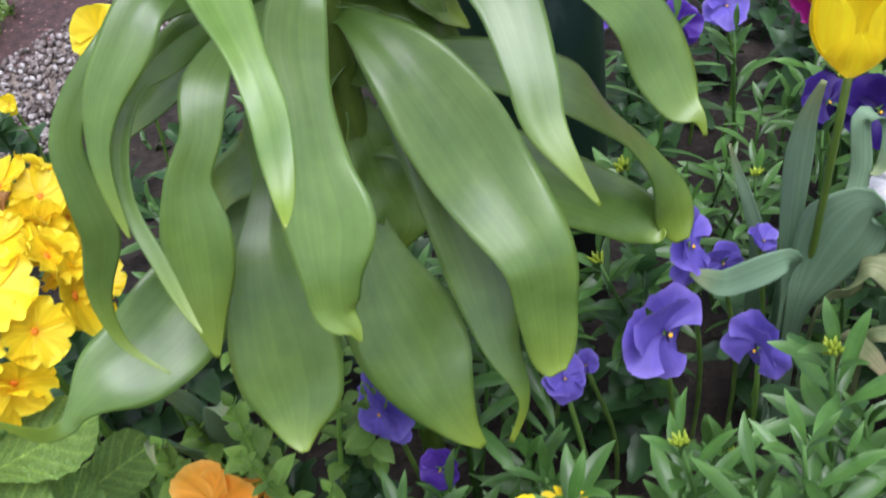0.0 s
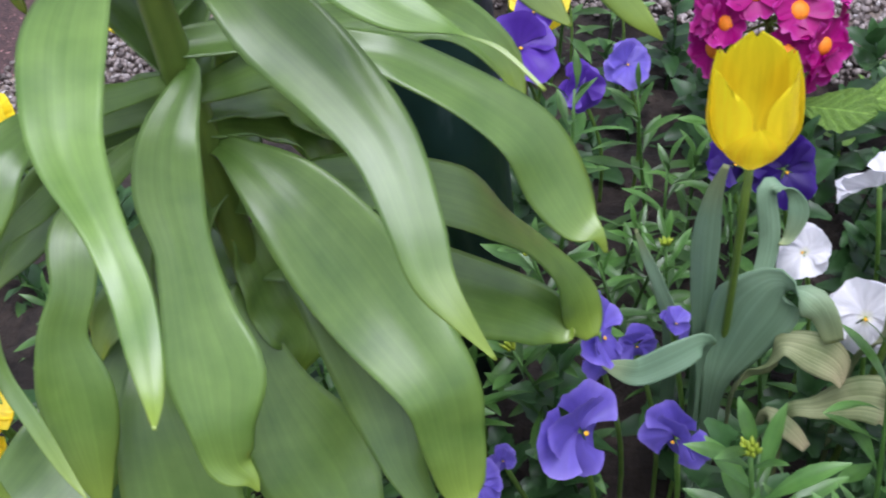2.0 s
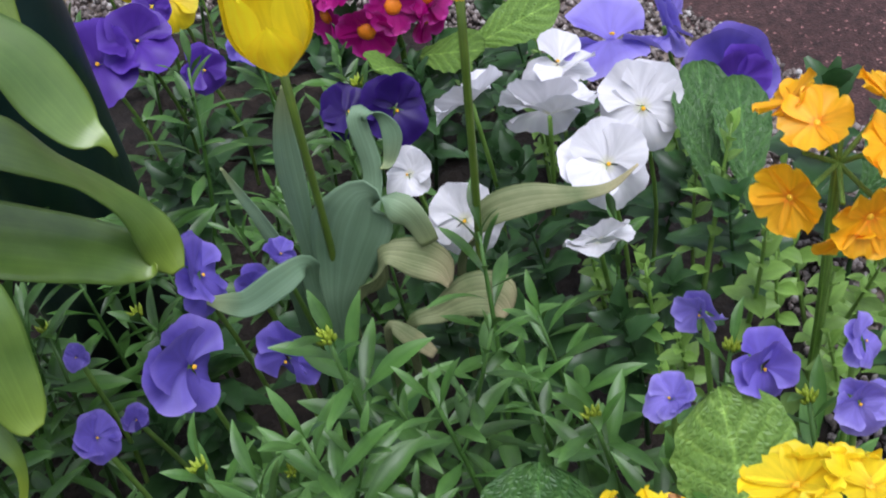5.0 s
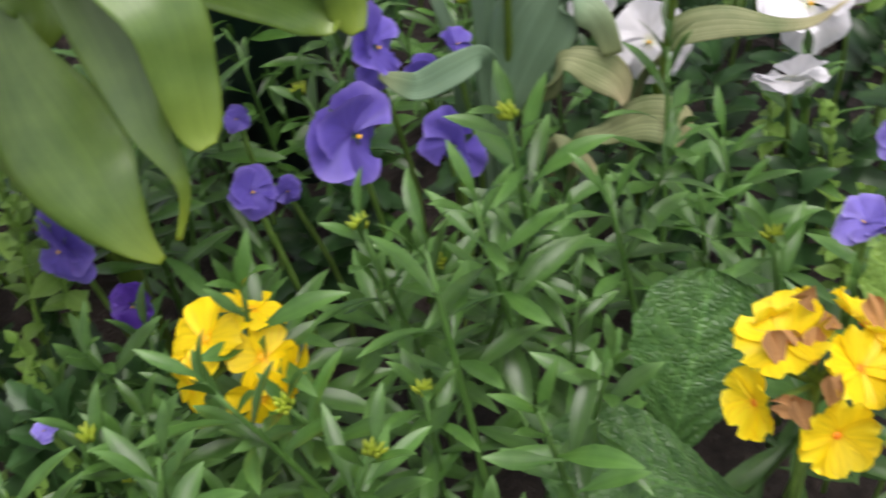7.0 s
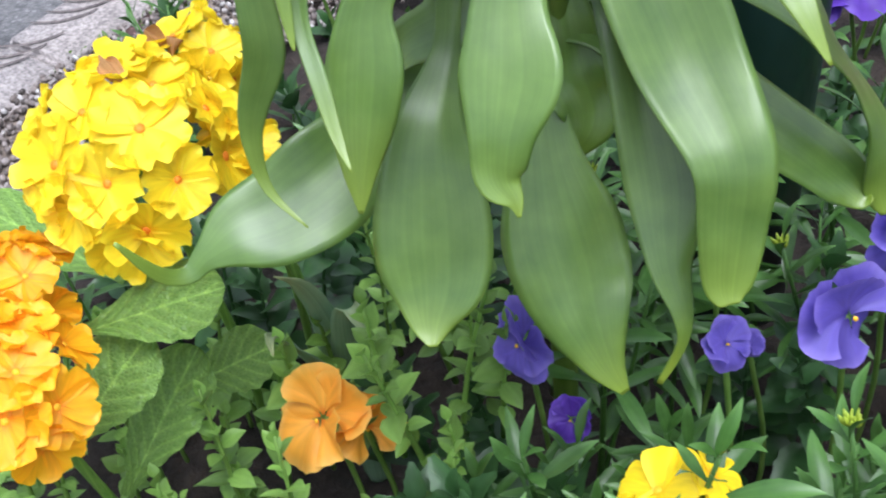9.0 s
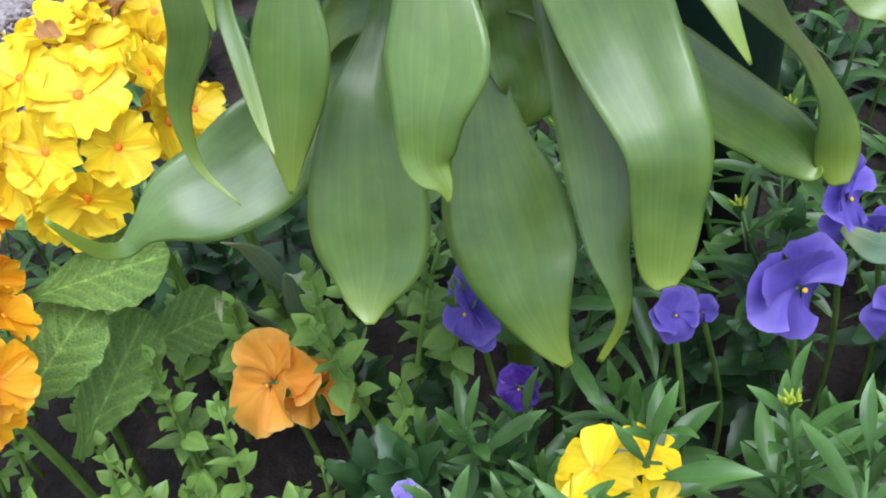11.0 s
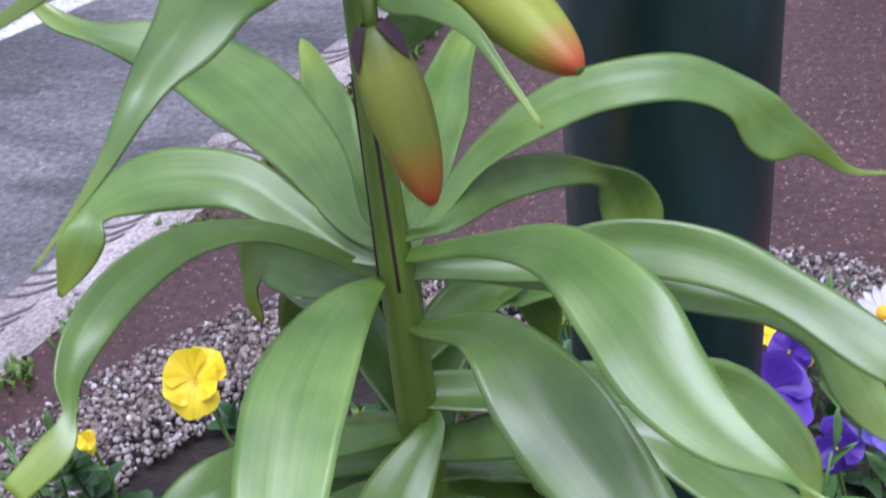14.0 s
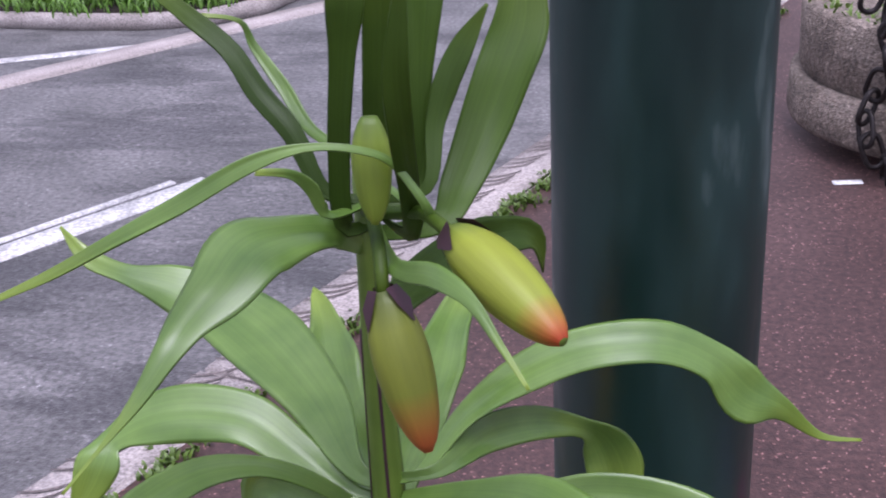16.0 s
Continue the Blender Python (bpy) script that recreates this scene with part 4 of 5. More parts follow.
def bud(base, tip, radius, collar=True, material=None):
    base, tip = Vector(base), Vector(tip)
    d = tip - base
    bm = bmesh.new()
    n = 16
    prof = [0.42, 0.62, 0.76, 0.86, 0.94, 0.98, 1, 0.99, 0.96, 0.92, 0.86, 0.79, 0.7, 0.58, 0.42, 0.16]
    tube(bm, [base + d * (k / (n - 1)) for k in range(n)], [radius * p for p in prof], 18)
    for v in bm.verts:
        a = v.co - base
        a -= d * a.dot(d) / d.length_squared
        if a.length > 1e-5:
            ang = math.atan2(a.dot(d.orthogonal().normalized().cross(d.normalized())), a.dot(d.orthogonal().normalized()))
            v.co += a * 0.05 * math.cos(3 * ang)
    body = place(part("bud", bm, material or P_BUD, None, "young green flower bud" if not collar else "green-yellow flower bud with a reddish tip"), lily)
    if collar:
        bm = bmesh.new()
        o = d.orthogonal().normalized()
        for k in range(3):
            q = Matrix.Rotation(k * 2.1, 3, d.normalized()) @ o
            path = [base - d * 0.02 + q * radius * 0.38, base + d * 0.08 + q * radius * 0.74, base + d * 0.2 + q * radius * 0.93]
            strip(bm, path, [q.cross(d.normalized())] * 3, [radius * 0.7, radius * 0.8, radius * 0.1], 0.0, 2)
        c = part("collar", bm, P_BUDDARK, None, "dark purple bud collar")
        c.parent = body
    return body


bud((-0.041, 0.434, 1.526), (-0.029, 0.425, 1.484), 0.0077, True, P_BUDOLIVE)
bud((-0.022, 0.434, 1.543), (0.010, 0.402, 1.532), 0.0080)
bud((-0.045, 0.446, 1.569), (-0.044, 0.442, 1.541), 0.0052, False, P_BUDGREEN)
for pts in ([(-0.060, 0.487, 1.525), (-0.052, 0.465, 1.534), (-0.044, 0.443, 1.534), (-0.041, 0.434, 1.525)], [(-0.060, 0.487, 1.526), (-0.046, 0.466, 1.534), (-0.032, 0.446, 1.543), (-0.021, 0.433, 1.5425)]):
    bm = bmesh.new()
    q, _ = spline(pts, 12)
    tube(bm, q, [0.0019] * 12, 8)
    place(part("bud_stalk", bm, M_LILYTOP, None), lily)


# ---- flowers ----
def aim(at, facing, roll=0.0, scale=1.0):
    """The pose of a flower whose face, its own z, looks along facing, with its own y kept upward."""
    z = Vector(facing).normalized()
    y = UP - z * UP.dot(z)
    y = y.normalized() if y.length > 0.1 else Vector((0, 1, 0))
    x = y.cross(z)
    m = Matrix((x, y, z)).transposed().to_4x4()
    return Matrix.Translation(at) @ m @ Matrix.Rotation(radians(roll), 4, "Z") @ Matrix.Scale(scale, 4)


def petal_mesh(name, material, length, width, notch=0.0, ruffle=0.06, lift=0.15, seed=0, narrow=0.25, rows=9, cols=8, curl=0.0):
    """One petal that grows along y from the flower's middle; z is its face."""
    rnd = random.Random(seed)
    ph, ph2 = rnd.uniform(0, 6), rnd.uniform(0, 6)
    bm = bmesh.new()
    uv = bm.loops.layers.uv.verify()
    grid = []
    for i in range(rows + 1):
        v = i / rows
        w = width * (narrow + (1 - narrow) * math.sin(min(1, v * 1.25) * math.pi / 2)) * (1 if v < 0.72 else math.sqrt(max(0.04, 1 - ((v - 0.72) / 0.34) ** 2)))
        row = []
        for k in range(cols + 1):
            u = k / cols * 2 - 1
            end = 1 - notch * math.exp(-(u * 3.2) ** 2) - 0.1 * u * u
            y = length * v * (1 - v * v * (1 - end))
            z = lift * length * v * v - curl * length * v ** 3 + 0.12 * w * u * u
            z += ruffle * length * v * v * (math.sin(u * 5 + ph) + 0.6 * math.sin(u * 9 + ph2))
            row.append(bm.verts.new((u * w / 2, y, z)))
        grid.append(row)
    for i in range(rows):
        for k in range(cols):
            f = bm.faces.new((grid[i][k], grid[i][k + 1], grid[i + 1][k + 1], grid[i + 1][k]))
            for loop, (a, b) in zip(f.loops, ((k, i), (k + 1, i), (k + 1, i + 1), (k, i + 1))):
                loop[uv].uv = (a / cols, b / rows)
    return shared(name, bm, material)


def eye_mesh(material, size):
    bm = bmesh.new()
    bmesh.ops.create_icosphere(bm, subdivisions=2, radius=size)
    for v in bm.verts:
        v.co.z *= 0.6
    return shared("eye", bm, material)


def fan_petal(material, length, spread, seed, wave=0.12, lift=0.15, curl=0.0, rows=9, cols=18):
    """A broad rounded petal that fans out along y, with large soft waves and a finely frilled edge."""
    rnd = random.Random(seed)
    p1, p2, p3 = (rnd.uniform(0, 6.28) for _ in range(3))
    bm = bmesh.new()
    uv = bm.loops.layers.uv.verify()
    grid = []
    for i in range(rows + 1):
        v = i / rows
        row = []
        for k in range(cols + 1):
            u = k / cols * 2 - 1
            a = u * spread * (0.35 + 0.65 * v ** 0.6)
            r = length * (0.04 + 0.96 * v * (1 - 0.3 * abs(u) ** 2.6 + 0.03 * math.sin(u * 9 + p1) * v + 0.012 * math.sin(u * 27 + p2)))
            z = lift * length * v * v - curl * length * v ** 3 + wave * length * v * v * (math.sin(u * 3.4 + p2) + 0.45 * math.sin(u * 7.5 + p3)) + 0.022 * length * v ** 5 * math.sin(u * 22 + p1)
            row.append(bm.verts.new((r * math.sin(a), r * math.cos(a), z)))
        grid.append(row)
    for i in range(rows):
        for k in range(cols):
            f = bm.faces.new((grid[i][k], grid[i][k + 1], grid[i + 1][k + 1], grid[i + 1][k]))
            for loop, (x, y) in zip(f.loops, ((k, i), (k + 1, i), (k + 1, i + 1), (k, i + 1))):
                loop[uv].uv = (x / cols, y / rows)
    return shared("petal", bm, material)


PANSY = {}
PANSY_LABEL = {}
for mat, words in ((P_VIOLET, "violet-blue"), (P_LILAC, "pale lilac"), (P_PURPLE, "purple"), (P_DARK, "dark purple velvety"), (P_WHITE, "white"), (P_YELLOW, "bright yellow"), (P_ORANGE2, "apricot orange")):
    k = 1.9 if mat == P_ORANGE2 else 1.3
    PANSY[mat.name] = [(fan_petal(mat, 0.56, 1.1, s, 0.09 * k), fan_petal(mat, 0.52, 1.0, s + 9, 0.1 * k, 0.2, 0.15), fan_petal(mat, 0.56, 1.2, s + 17, 0.1 * k, 0.12, 0.35)) for s in (1, 2, 3, 4)]
    PANSY_LABEL[mat.name] = words
M_EYE = eye_mesh(P_EYE, 0.026)
pansy_count = 0
blooms = [(0.029, 0.348, 1.080)]


def stalk(owner, top, foot, radius, material, bend=0.02, name="stem"):
    top, foot = Vector(top), Vector(foot)
    q, _ = spline([foot, foot.lerp(top, 0.5) + Vector((bend, bend * 0.4, 0)), top], 9)
    bm = bmesh.new()
    tube(bm, q, [radius] * 9, 8)
    return place(part(name, bm, material, None), owner)


def pansy(at, size, mat, facing, roll):
    """A pansy: two upper, two side and one lower petal round a yellow eye, on a stem from the soil."""
    global pansy_count
    pansy_count += 1
    rnd = random.Random(pansy_count)
    blooms.append(at)
    facing = Vector(facing).normalized() + Vector((rnd.uniform(-0.35, 0.35), rnd.uniform(-0.25, 0.25), rnd.uniform(-0.2, 0.2)))
    if mat == P_VIOLET:
        size *= 1.15
    p = thing("pansy", PANSY_LABEL[mat.name] + " pansy with ruffled petals among green leaves", "pansy", at, "pansies in the planter")
    upper, side, lower = PANSY[mat.name][pansy_count % 4]
    m = aim((0, 0, 0), facing, roll + rnd.uniform(-8, 8), size)
    j = lambda a: rnd.uniform(-a, a)
    for mesh, a, tilt, z in ((upper, 32, 14, -0.03), (upper, -30, 18, -0.045), (side, 98, 8, 0.0), (side, -98, 8, 0.012), (lower, 180, -4, 0.03)):
        part("petal", mesh, None, p, m=m @ Matrix.Translation((0, 0, z)) @ Matrix.Rotation(radians(a + j(7)), 4, "Z") @ Matrix.Rotation(radians(tilt + j(36)), 4, "X"))
    part("eye", M_EYE, None, p, m=m @ Matrix.Translation((0, -0.03, 0.07)))
    z = Vector(facing).normalized()
    stalk(p, Vector(at) - z * 0.004, (at[0] + j(0.02), at[1] + 0.02 + j(0.02), 0.8), 0.0017, M_CHICK, 0.01)
    return p


pansy((0.091, 0.484, 1.082), 0.0480, P_VIOLET, (0.5, -0.7, 0.4), 60)
pansy((0.107, 0.535, 1.098), 0.0400, P_VIOLET, (0.35, -0.5, 0.75), -20)
pansy((-0.070, 0.451, 1.060), 0.0380, P_VIOLET, (-0.3, -0.7, 0.5), 15)
pansy((0.143, 0.489, 1.060), 0.0360, P_VIOLET, (-0.3, -0.5, 0.5), 0)
pansy((0.034, 0.462, 1.072), 0.0240, P_VIOLET, (0.1, -0.5, 0.85), 0)
pansy((0.153, 0.561, 1.070), 0.0190, P_VIOLET, (0.1, -0.2, 0.9), 0)
pansy((0.021, 0.544, 1.050), 0.0138, P_VIOLET, (0, -0.3, 0.9), 0)
pansy((-0.039, 0.431, 1.030), 0.0237, P_PURPLE, (0.1, -0.8, 0.4), 0)
pansy((0.132, 0.572, 1.040), 0.0215, P_VIOLET, (0.1, -0.8, 0.4), 0)
pansy((0.045, 0.510, 1.020), 0.0155, P_VIOLET, (0.1, -0.5, 0.8), 0)
pansy((0.306, 0.688, 1.040), 0.0560, P_WHITE, (-0.2, 0.65, 0.75), 0)
pansy((0.353, 0.655, 1.040), 0.0680, P_WHITE, (0.1, 0.6, 0.75), 20)
pansy((0.413, 0.635, 1.040), 0.0590, P_WHITE, (0, -0.75, 0.6), 0)
pansy((0.368, 0.581, 1.050), 0.0570, P_WHITE, (0.15, -0.5, 0.75), 30)
pansy((0.375, 0.699, 1.040), 0.0522, P_WHITE, (0, 0.3, 0.95), 160)
pansy((0.271, 0.577, 1.040), 0.0480, P_WHITE, (-0.1, -0.55, 0.8), 0)
pansy((0.344, 0.531, 1.040), 0.0440, P_WHITE, (0.1, 0.5, 0.8), 0)
pansy((0.249, 0.642, 1.030), 0.0347, P_WHITE, (-0.2, -0.4, 0.9), 0)
pansy((0.436, 0.757, 1.000), 0.0860, P_LILAC, (0.1, 0.55, 0.8), 170)
pansy((0.482, 0.761, 1.000), 0.0580, P_LILAC, (0.6, -0.2, 0.8), 20)
pansy((0.505, 0.698, 0.990), 0.0628, P_VIOLET, (0, -0.7, 0.7), 0)
pansy((0.260, 0.748, 1.000), 0.0500, P_DARK, (-0.1, -0.75, 0.6), 0)
pansy((0.225, 0.758, 1.000), 0.0429, P_DARK, (0.1, -0.7, 0.7), 0)
pansy((0.043, 0.911, 0.990), 0.0714, P_PURPLE, (-0.1, -0.5, 0.85), 0)
pansy((0.079, 0.912, 1.000), 0.0616, P_PURPLE, (0.2, -0.4, 0.9), 20)
pansy((0.126, 0.882, 0.980), 0.0401, P_PURPLE, (0.1, -0.6, 0.75), 0)
pansy((0.167, 0.916, 0.970), 0.0340, P_VIOLET, (0.1, -0.6, 0.75), 0)
pansy((0.096, 0.974, 0.990), 0.0348, P_PURPLE, (-0.2, -0.6, 0.7), 0)
pansy((0.104, 1.071, 0.930), 0.0572, P_YELLOW, (0.1, -0.5, 0.85), 0)
pansy((0.072, 1.121, 0.930), 0.0475, P_YELLOW, (-0.1, -0.4, 0.9), 0)
pansy((0.034, 1.152, 0.930), 0.0454, P_YELLOW, (-0.1, -0.4, 0.9), 0)
pansy((0.347, 0.385, 1.130), 0.0275, P_LILAC, (-0.6, -0.6, 0.5), 20)
pansy((0.355, 0.334, 1.145), 0.0290, P_VIOLET, (0.05, -0.8, 0.55), 0)
pansy((0.401, 0.329, 1.150), 0.0250, P_LILAC, (0.5, -0.6, 0.5), 0)
pansy((0.388, 0.305, 1.140), 0.0300, P_LILAC, (-0.2, -0.75, 0.5), 10)
pansy((0.317, 0.348, 1.120), 0.0260, P_LILAC, (-0.1, -0.2, 0.95), 0)
pansy((0.504, 0.679, 1.000), 0.0488, P_PURPLE, (0, -0.8, 0.5), 0)
pansy((-0.179, 0.422, 1.003), 0.0560, P_ORANGE2, (-0.45, -0.75, 0.5), 0)
pansy((-0.158, 0.431, 0.990), 0.0450, P_ORANGE2, (0.8, -0.5, 0.3), 0)
pansy((-0.362, 0.887, 1.000), 0.0520, P_YELLOW, (0.15, -0.55, 0.8), 0)
pansy((-0.457, 0.861, 0.950), 0.0185, P_YELLOW, (0, -0.5, 0.8), 0)
pansy((-0.296, 1.088, 0.950), 0.0394, P_YELLOW, (0, -0.5, 0.8), 0)
pansy((0.049, 0.764, 1.000), 0.0286, P_ORANGE2, (0, -0.5, 0.8), 0)
pansy((-0.079, 0.357, 1.030), 0.0126, P_LILAC, (0, -0.4, 0.9), 0)



def flower_head(name, label, category, at, radius, count, size, petals, petal_pair, eye, up=(0, -0.35, 1), flat=0.55, seed=1, withered=0, group=""):
    """A rounded head of many small flowers on one stalk; each flower is an eye with its petals under it."""
    rnd = random.Random(seed)
    head = thing(name, label, category, at, group)
    axis = aim((0, 0, 0), up)
    for i in range(count):
        k = (i + 0.5) / count
        polar = math.acos(1 - k * (1 - math.cos(radians(100))))
        a = i * 2.39996 + rnd.uniform(-0.25, 0.25)
        d = Vector((math.sin(polar) * math.cos(a), math.sin(polar) * math.sin(a), math.cos(polar)))
        pos = axis @ Vector((d.x * radius, d.y * radius, d.z * radius * flat))
        face = axis.to_3x3() @ Vector((d.x, d.y, d.z * 1.0 + 0.25)).normalized()
        m = aim(pos, face, rnd.uniform(0, 72), size * rnd.uniform(0.85, 1.12))
        eye_ob = part("flower", eye, None, head, m=m)
        mesh = petal_pair[i % len(petal_pair)]
        for j in range(petals):
            part("petal", mesh, None, eye_ob, m=Matrix.Rotation(2 * math.pi * j / petals + rnd.uniform(-0.08, 0.08), 4, "Z") @ Matrix.Rotation(radians(rnd.uniform(-6, 16)), 4, "X"))
    for i in range(withered):
        a, r = rnd.uniform(0, 6.28), radius * rnd.uniform(0.2, 0.9)
        m = aim(axis @ Vector((r * math.cos(a), r * math.sin(a), radius * flat * 0.95)), (rnd.uniform(-1, 1), rnd.uniform(-1, 0.3), 0.8), rnd.uniform(0, 90), size * 0.55)
        part("withered_petal", BROWN_PETAL[i % 2], None, head, "brown withered petal", m=m)
    q = axis @ Vector((0, 0, -radius * 0.25))
    stalk(head, Vector(at) + q, (at[0] + 0.01, at[1] + 0.04, 0.8), 0.003, M_PRIMLEAF, 0.01)
    for i in range(min(count, 9)):
        a = i * 0.7
        end = Vector(at) + axis @ Vector((radius * 0.6 * math.cos(a), radius * 0.6 * math.sin(a), radius * flat * 0.35))
        stalk(head, end, Vector(at) + q, 0.0013, M_PRIMLEAF, 0.0, "flower_stalk")
    return head


BROWN_PETAL = [petal_mesh("withered_petal", M_BROWN, 0.8, 0.5, 0.0, 0.25, 0.5, s, curl=0.4) for s in (4, 5)]
prim = lambda mat: [petal_mesh("petal", mat, 0.54, 0.6, 0.2, 0.06, 0.1, s, narrow=0.2) for s in (1, 2, 3)]
wall = lambda mat: [petal_mesh("petal", mat, 0.54, 0.56, 0.05, 0.05, 0.04, s, narrow=0.22, curl=0.15) for s in (6, 7)]
Y_PETAL, O_PETAL, MG_PETAL, W_PETAL = prim(P_YELLOW), prim(P_ORANGE), prim(P_MAGENTA), wall(P_GOLD)
SMALL_EYE, SMALL_EYE2 = eye_mesh(P_EYE, 0.05), eye_mesh(P_EYEORANGE, 0.06)
flower_head("primula", "rounded head of bright yellow polyanthus primulas", "primula", (-0.28, 0.466, 1.142), 0.05, 18, 0.045, 5, Y_PETAL, SMALL_EYE2, (0.15, -0.5, 1), 0.7, 11, 1, "primulas")
flower_head("primula", "loose fading yellow primulas with brown centres", "primula", (-0.268, 0.530, 1.158), 0.024, 6, 0.036, 5, Y_PETAL, SMALL_EYE2, (0.1, -0.3, 1), 0.5, 31, 3, "primulas")
flower_head("primula", "few yellow primulas behind the large leaves", "primula", (-0.233, 0.490, 1.132), 0.016, 4, 0.034, 5, Y_PETAL, SMALL_EYE2, (0.2, -0.4, 1), 0.6, 32, 1, "primulas")
flower_head("primula", "head of golden orange polyanthus primulas", "primula", (-0.294, 0.335, 1.10), 0.034, 13, 0.038, 5, O_PETAL, SMALL_EYE, (0.2, -0.4, 1), 0.8, 12, 0, "primulas")
flower_head("primula", "head of golden orange polyanthus primulas", "primula", (-0.325, 0.400, 1.10), 0.022, 7, 0.032, 5, O_PETAL, SMALL_EYE, (0.1, -0.4, 1), 0.8, 13, 0, "primulas")
flower_head("primula", "head of orange primulas with golden eyes", "primula", (0.424, 0.4, 1.192), 0.038, 8, 0.036, 5, O_PETAL, SMALL_EYE, (0, -0.7, 0.9), 0.6, 14, 0, "primulas")
flower_head("primula", "yellow polyanthus primulas seen from above", "primula", (0.33, 0.205, 1.185), 0.044, 14, 0.036, 5, Y_PETAL, SMALL_EYE, (0, -0.3, 1), 0.6, 15, 0, "primulas")
flower_head("primula", "fading yellow primulas with brown withered petals", "primula", (0.262, 0.248, 1.155), 0.028, 7, 0.032, 5, Y_PETAL, SMALL_EYE2, (0, -0.4, 1), 0.55, 16, 9, "primulas")
flower_head("primula", "head of magenta primulas with orange eyes", "primula", (0.287, 0.93, 0.99), 0.054, 15, 0.046, 5, MG_PETAL, eye_mesh(P_EYEORANGE, 0.17), (0, -0.75, 0.8), 0.7, 17, 0, "primulas")
flower_head("wallflower", "cluster of golden yellow wallflower blossoms", "wallflower", (0.029, 0.348, 1.080), 0.025, 6, 0.036, 4, W_PETAL, SMALL_EYE, (0.1, -0.6, 0.8), 0.35, 18)


def daisy(at, radius, facing, mat):
    d = thing("daisy", "small white daisy with a yellow centre", "daisy", at, "daisies")
    m = aim((0, 0, 0), facing, 0, radius)
    for i in range(16):
        part("petal", DAISY, None, d, m=m @ Matrix.Rotation(i * 2 * math.pi / 16, 4, "Z") @ Matrix.Rotation(0.1 * math.sin(i * 2.3), 4, "X"))
    part("eye", DAISY_EYE, None, d, m=m)
    stalk(d, at, (at[0], at[1] - 0.01, 0.8), 0.0012, M_CHICK, 0.005)


DAISY = petal_mesh("petal", P_WHITE, 1.0, 0.3, 0.0, 0.02, 0.1, 3, narrow=0.5)
DAISY_EYE = eye_mesh(P_EYE, 0.3)
PINK = petal_mesh("petal", petal("pink_petal", srgb(224, 170, 190), srgb(232, 196, 212), srgb(240, 220, 228)), 1.0, 0.45, 0.0, 0.02, 0.1, 3, narrow=0.5)
daisy((0.178, 1.082, 0.949), 0.024, (0, -0.65, 0.7), P_WHITE)
pink = thing("daisy_bud", "half-open pink daisy bud on a thin stem", "daisy", (0.13, 1.11, 0.937))
for i in range(9):
    part("petal", PINK, None, pink, m=aim((0, 0, 0), (-0.1, -0.5, 0.8), i * 40, 0.013) @ Matrix.Rotation(radians(38), 4, "X"))
stalk(pink, (0.13, 1.11, 0.936), (0.13, 1.1, 0.8), 0.0012, M_CHICK, 0.005)


# ---- tulips ----
def tulip(base, foot, height, radius, turn, open_by, low):
    """Six cupped petals: three broad inner ones, and three pointed outer ones of which the first stands lower."""
    t = thing("tulip", "yellow cup-shaped tulip on a tall green stem", "tulip", base, "tulips")
    rnd = random.Random(turn)
    for i in range(6):
        outer = i % 2
        tall = height * ({3: low, 1: 0.97, 5: 0.94}[i] if outer else rnd.uniform(0.97, 1.03))
        bm = bmesh.new()
        uv = bm.loops.layers.uv.verify()
        rows, cols = 16, 14
        grid = []
        ph = rnd.uniform(0, 6)
        for a in range(rows + 1):
            v = a / rows
            h = v * tall / height
            r = radius * (0.16 + 0.86 * math.sin(min(1, h * 1.9) * math.pi / 2) - (0.13 - open_by) * max(0, h - 0.5) * 2) * (1.0 if outer else 0.93)
            if outer:
                half = 0.86 * max(0.03, math.sin(math.pi * min(0.99, 0.22 + 0.78 * v))) ** 0.72
            else:
                half = 0.9 * (0.5 + 0.5 * math.sin(min(1, v * 1.6) * math.pi / 2)) * (1 if v < 0.7 else math.sqrt(max(0.02, 1 - ((v - 0.7) / 0.305) ** 2.6)))
            row = []
            for b in range(cols + 1):
                u = b / cols * 2 - 1
                q = radians(turn + i * 60) + u * half
                rr = r * (1 + 0.03 * math.sin(3 * u + ph) * v + 0.05 * u * u * v) - 0.05 * radius * math.exp(-(u * 6) ** 2) * (1 - v)
                row.append(bm.verts.new((rr * math.cos(q), rr * math.sin(q), tall * v + 0.02 * height * math.sin(u * 5 + ph) * v)))
            grid.append(row)
        for a in range(rows):
            for b in range(cols):
                f = bm.faces.new((grid[a][b], grid[a][b + 1], grid[a + 1][b + 1], grid[a + 1][b]))
                for loop, (x, y) in zip(f.loops, ((b, a), (b + 1, a), (b + 1, a + 1), (b, a + 1))):
                    loop[uv].uv = (x / cols, y / rows)
        part("petal", bm, P_TULIP, t)
    stalk(t, base, foot, 0.0024, M_LILYSTEM, 0.004)
    return t


tulip_a = tulip((0.183, 0.538, 1.219), (0.176, 0.6, 0.82), 0.066, 0.0215, 84, 0.02, 0.66)
tulip_b = tulip((0.273, 0.508, 1.259), (0.262, 0.58, 0.82), 0.066, 0.0265, 70, 0.2, 0.55)
L = dict(name="leaf", base=0.55, swell=0.45)
strap([(0.178, 0.560, 1.003, 14.0, 178), (0.188, 0.562, 1.044, 35.4, 172), (0.201, 0.563, 1.080, 50.0, 180), (0.213, 0.560, 1.099, 23.3, 212), (0.233, 0.550, 1.085, 19.0, 383), (0.242, 0.543, 1.063, 11.4, 380)], M_TULIPLEAF, owner=tulip_a, foot=0.83, wave=0.015)
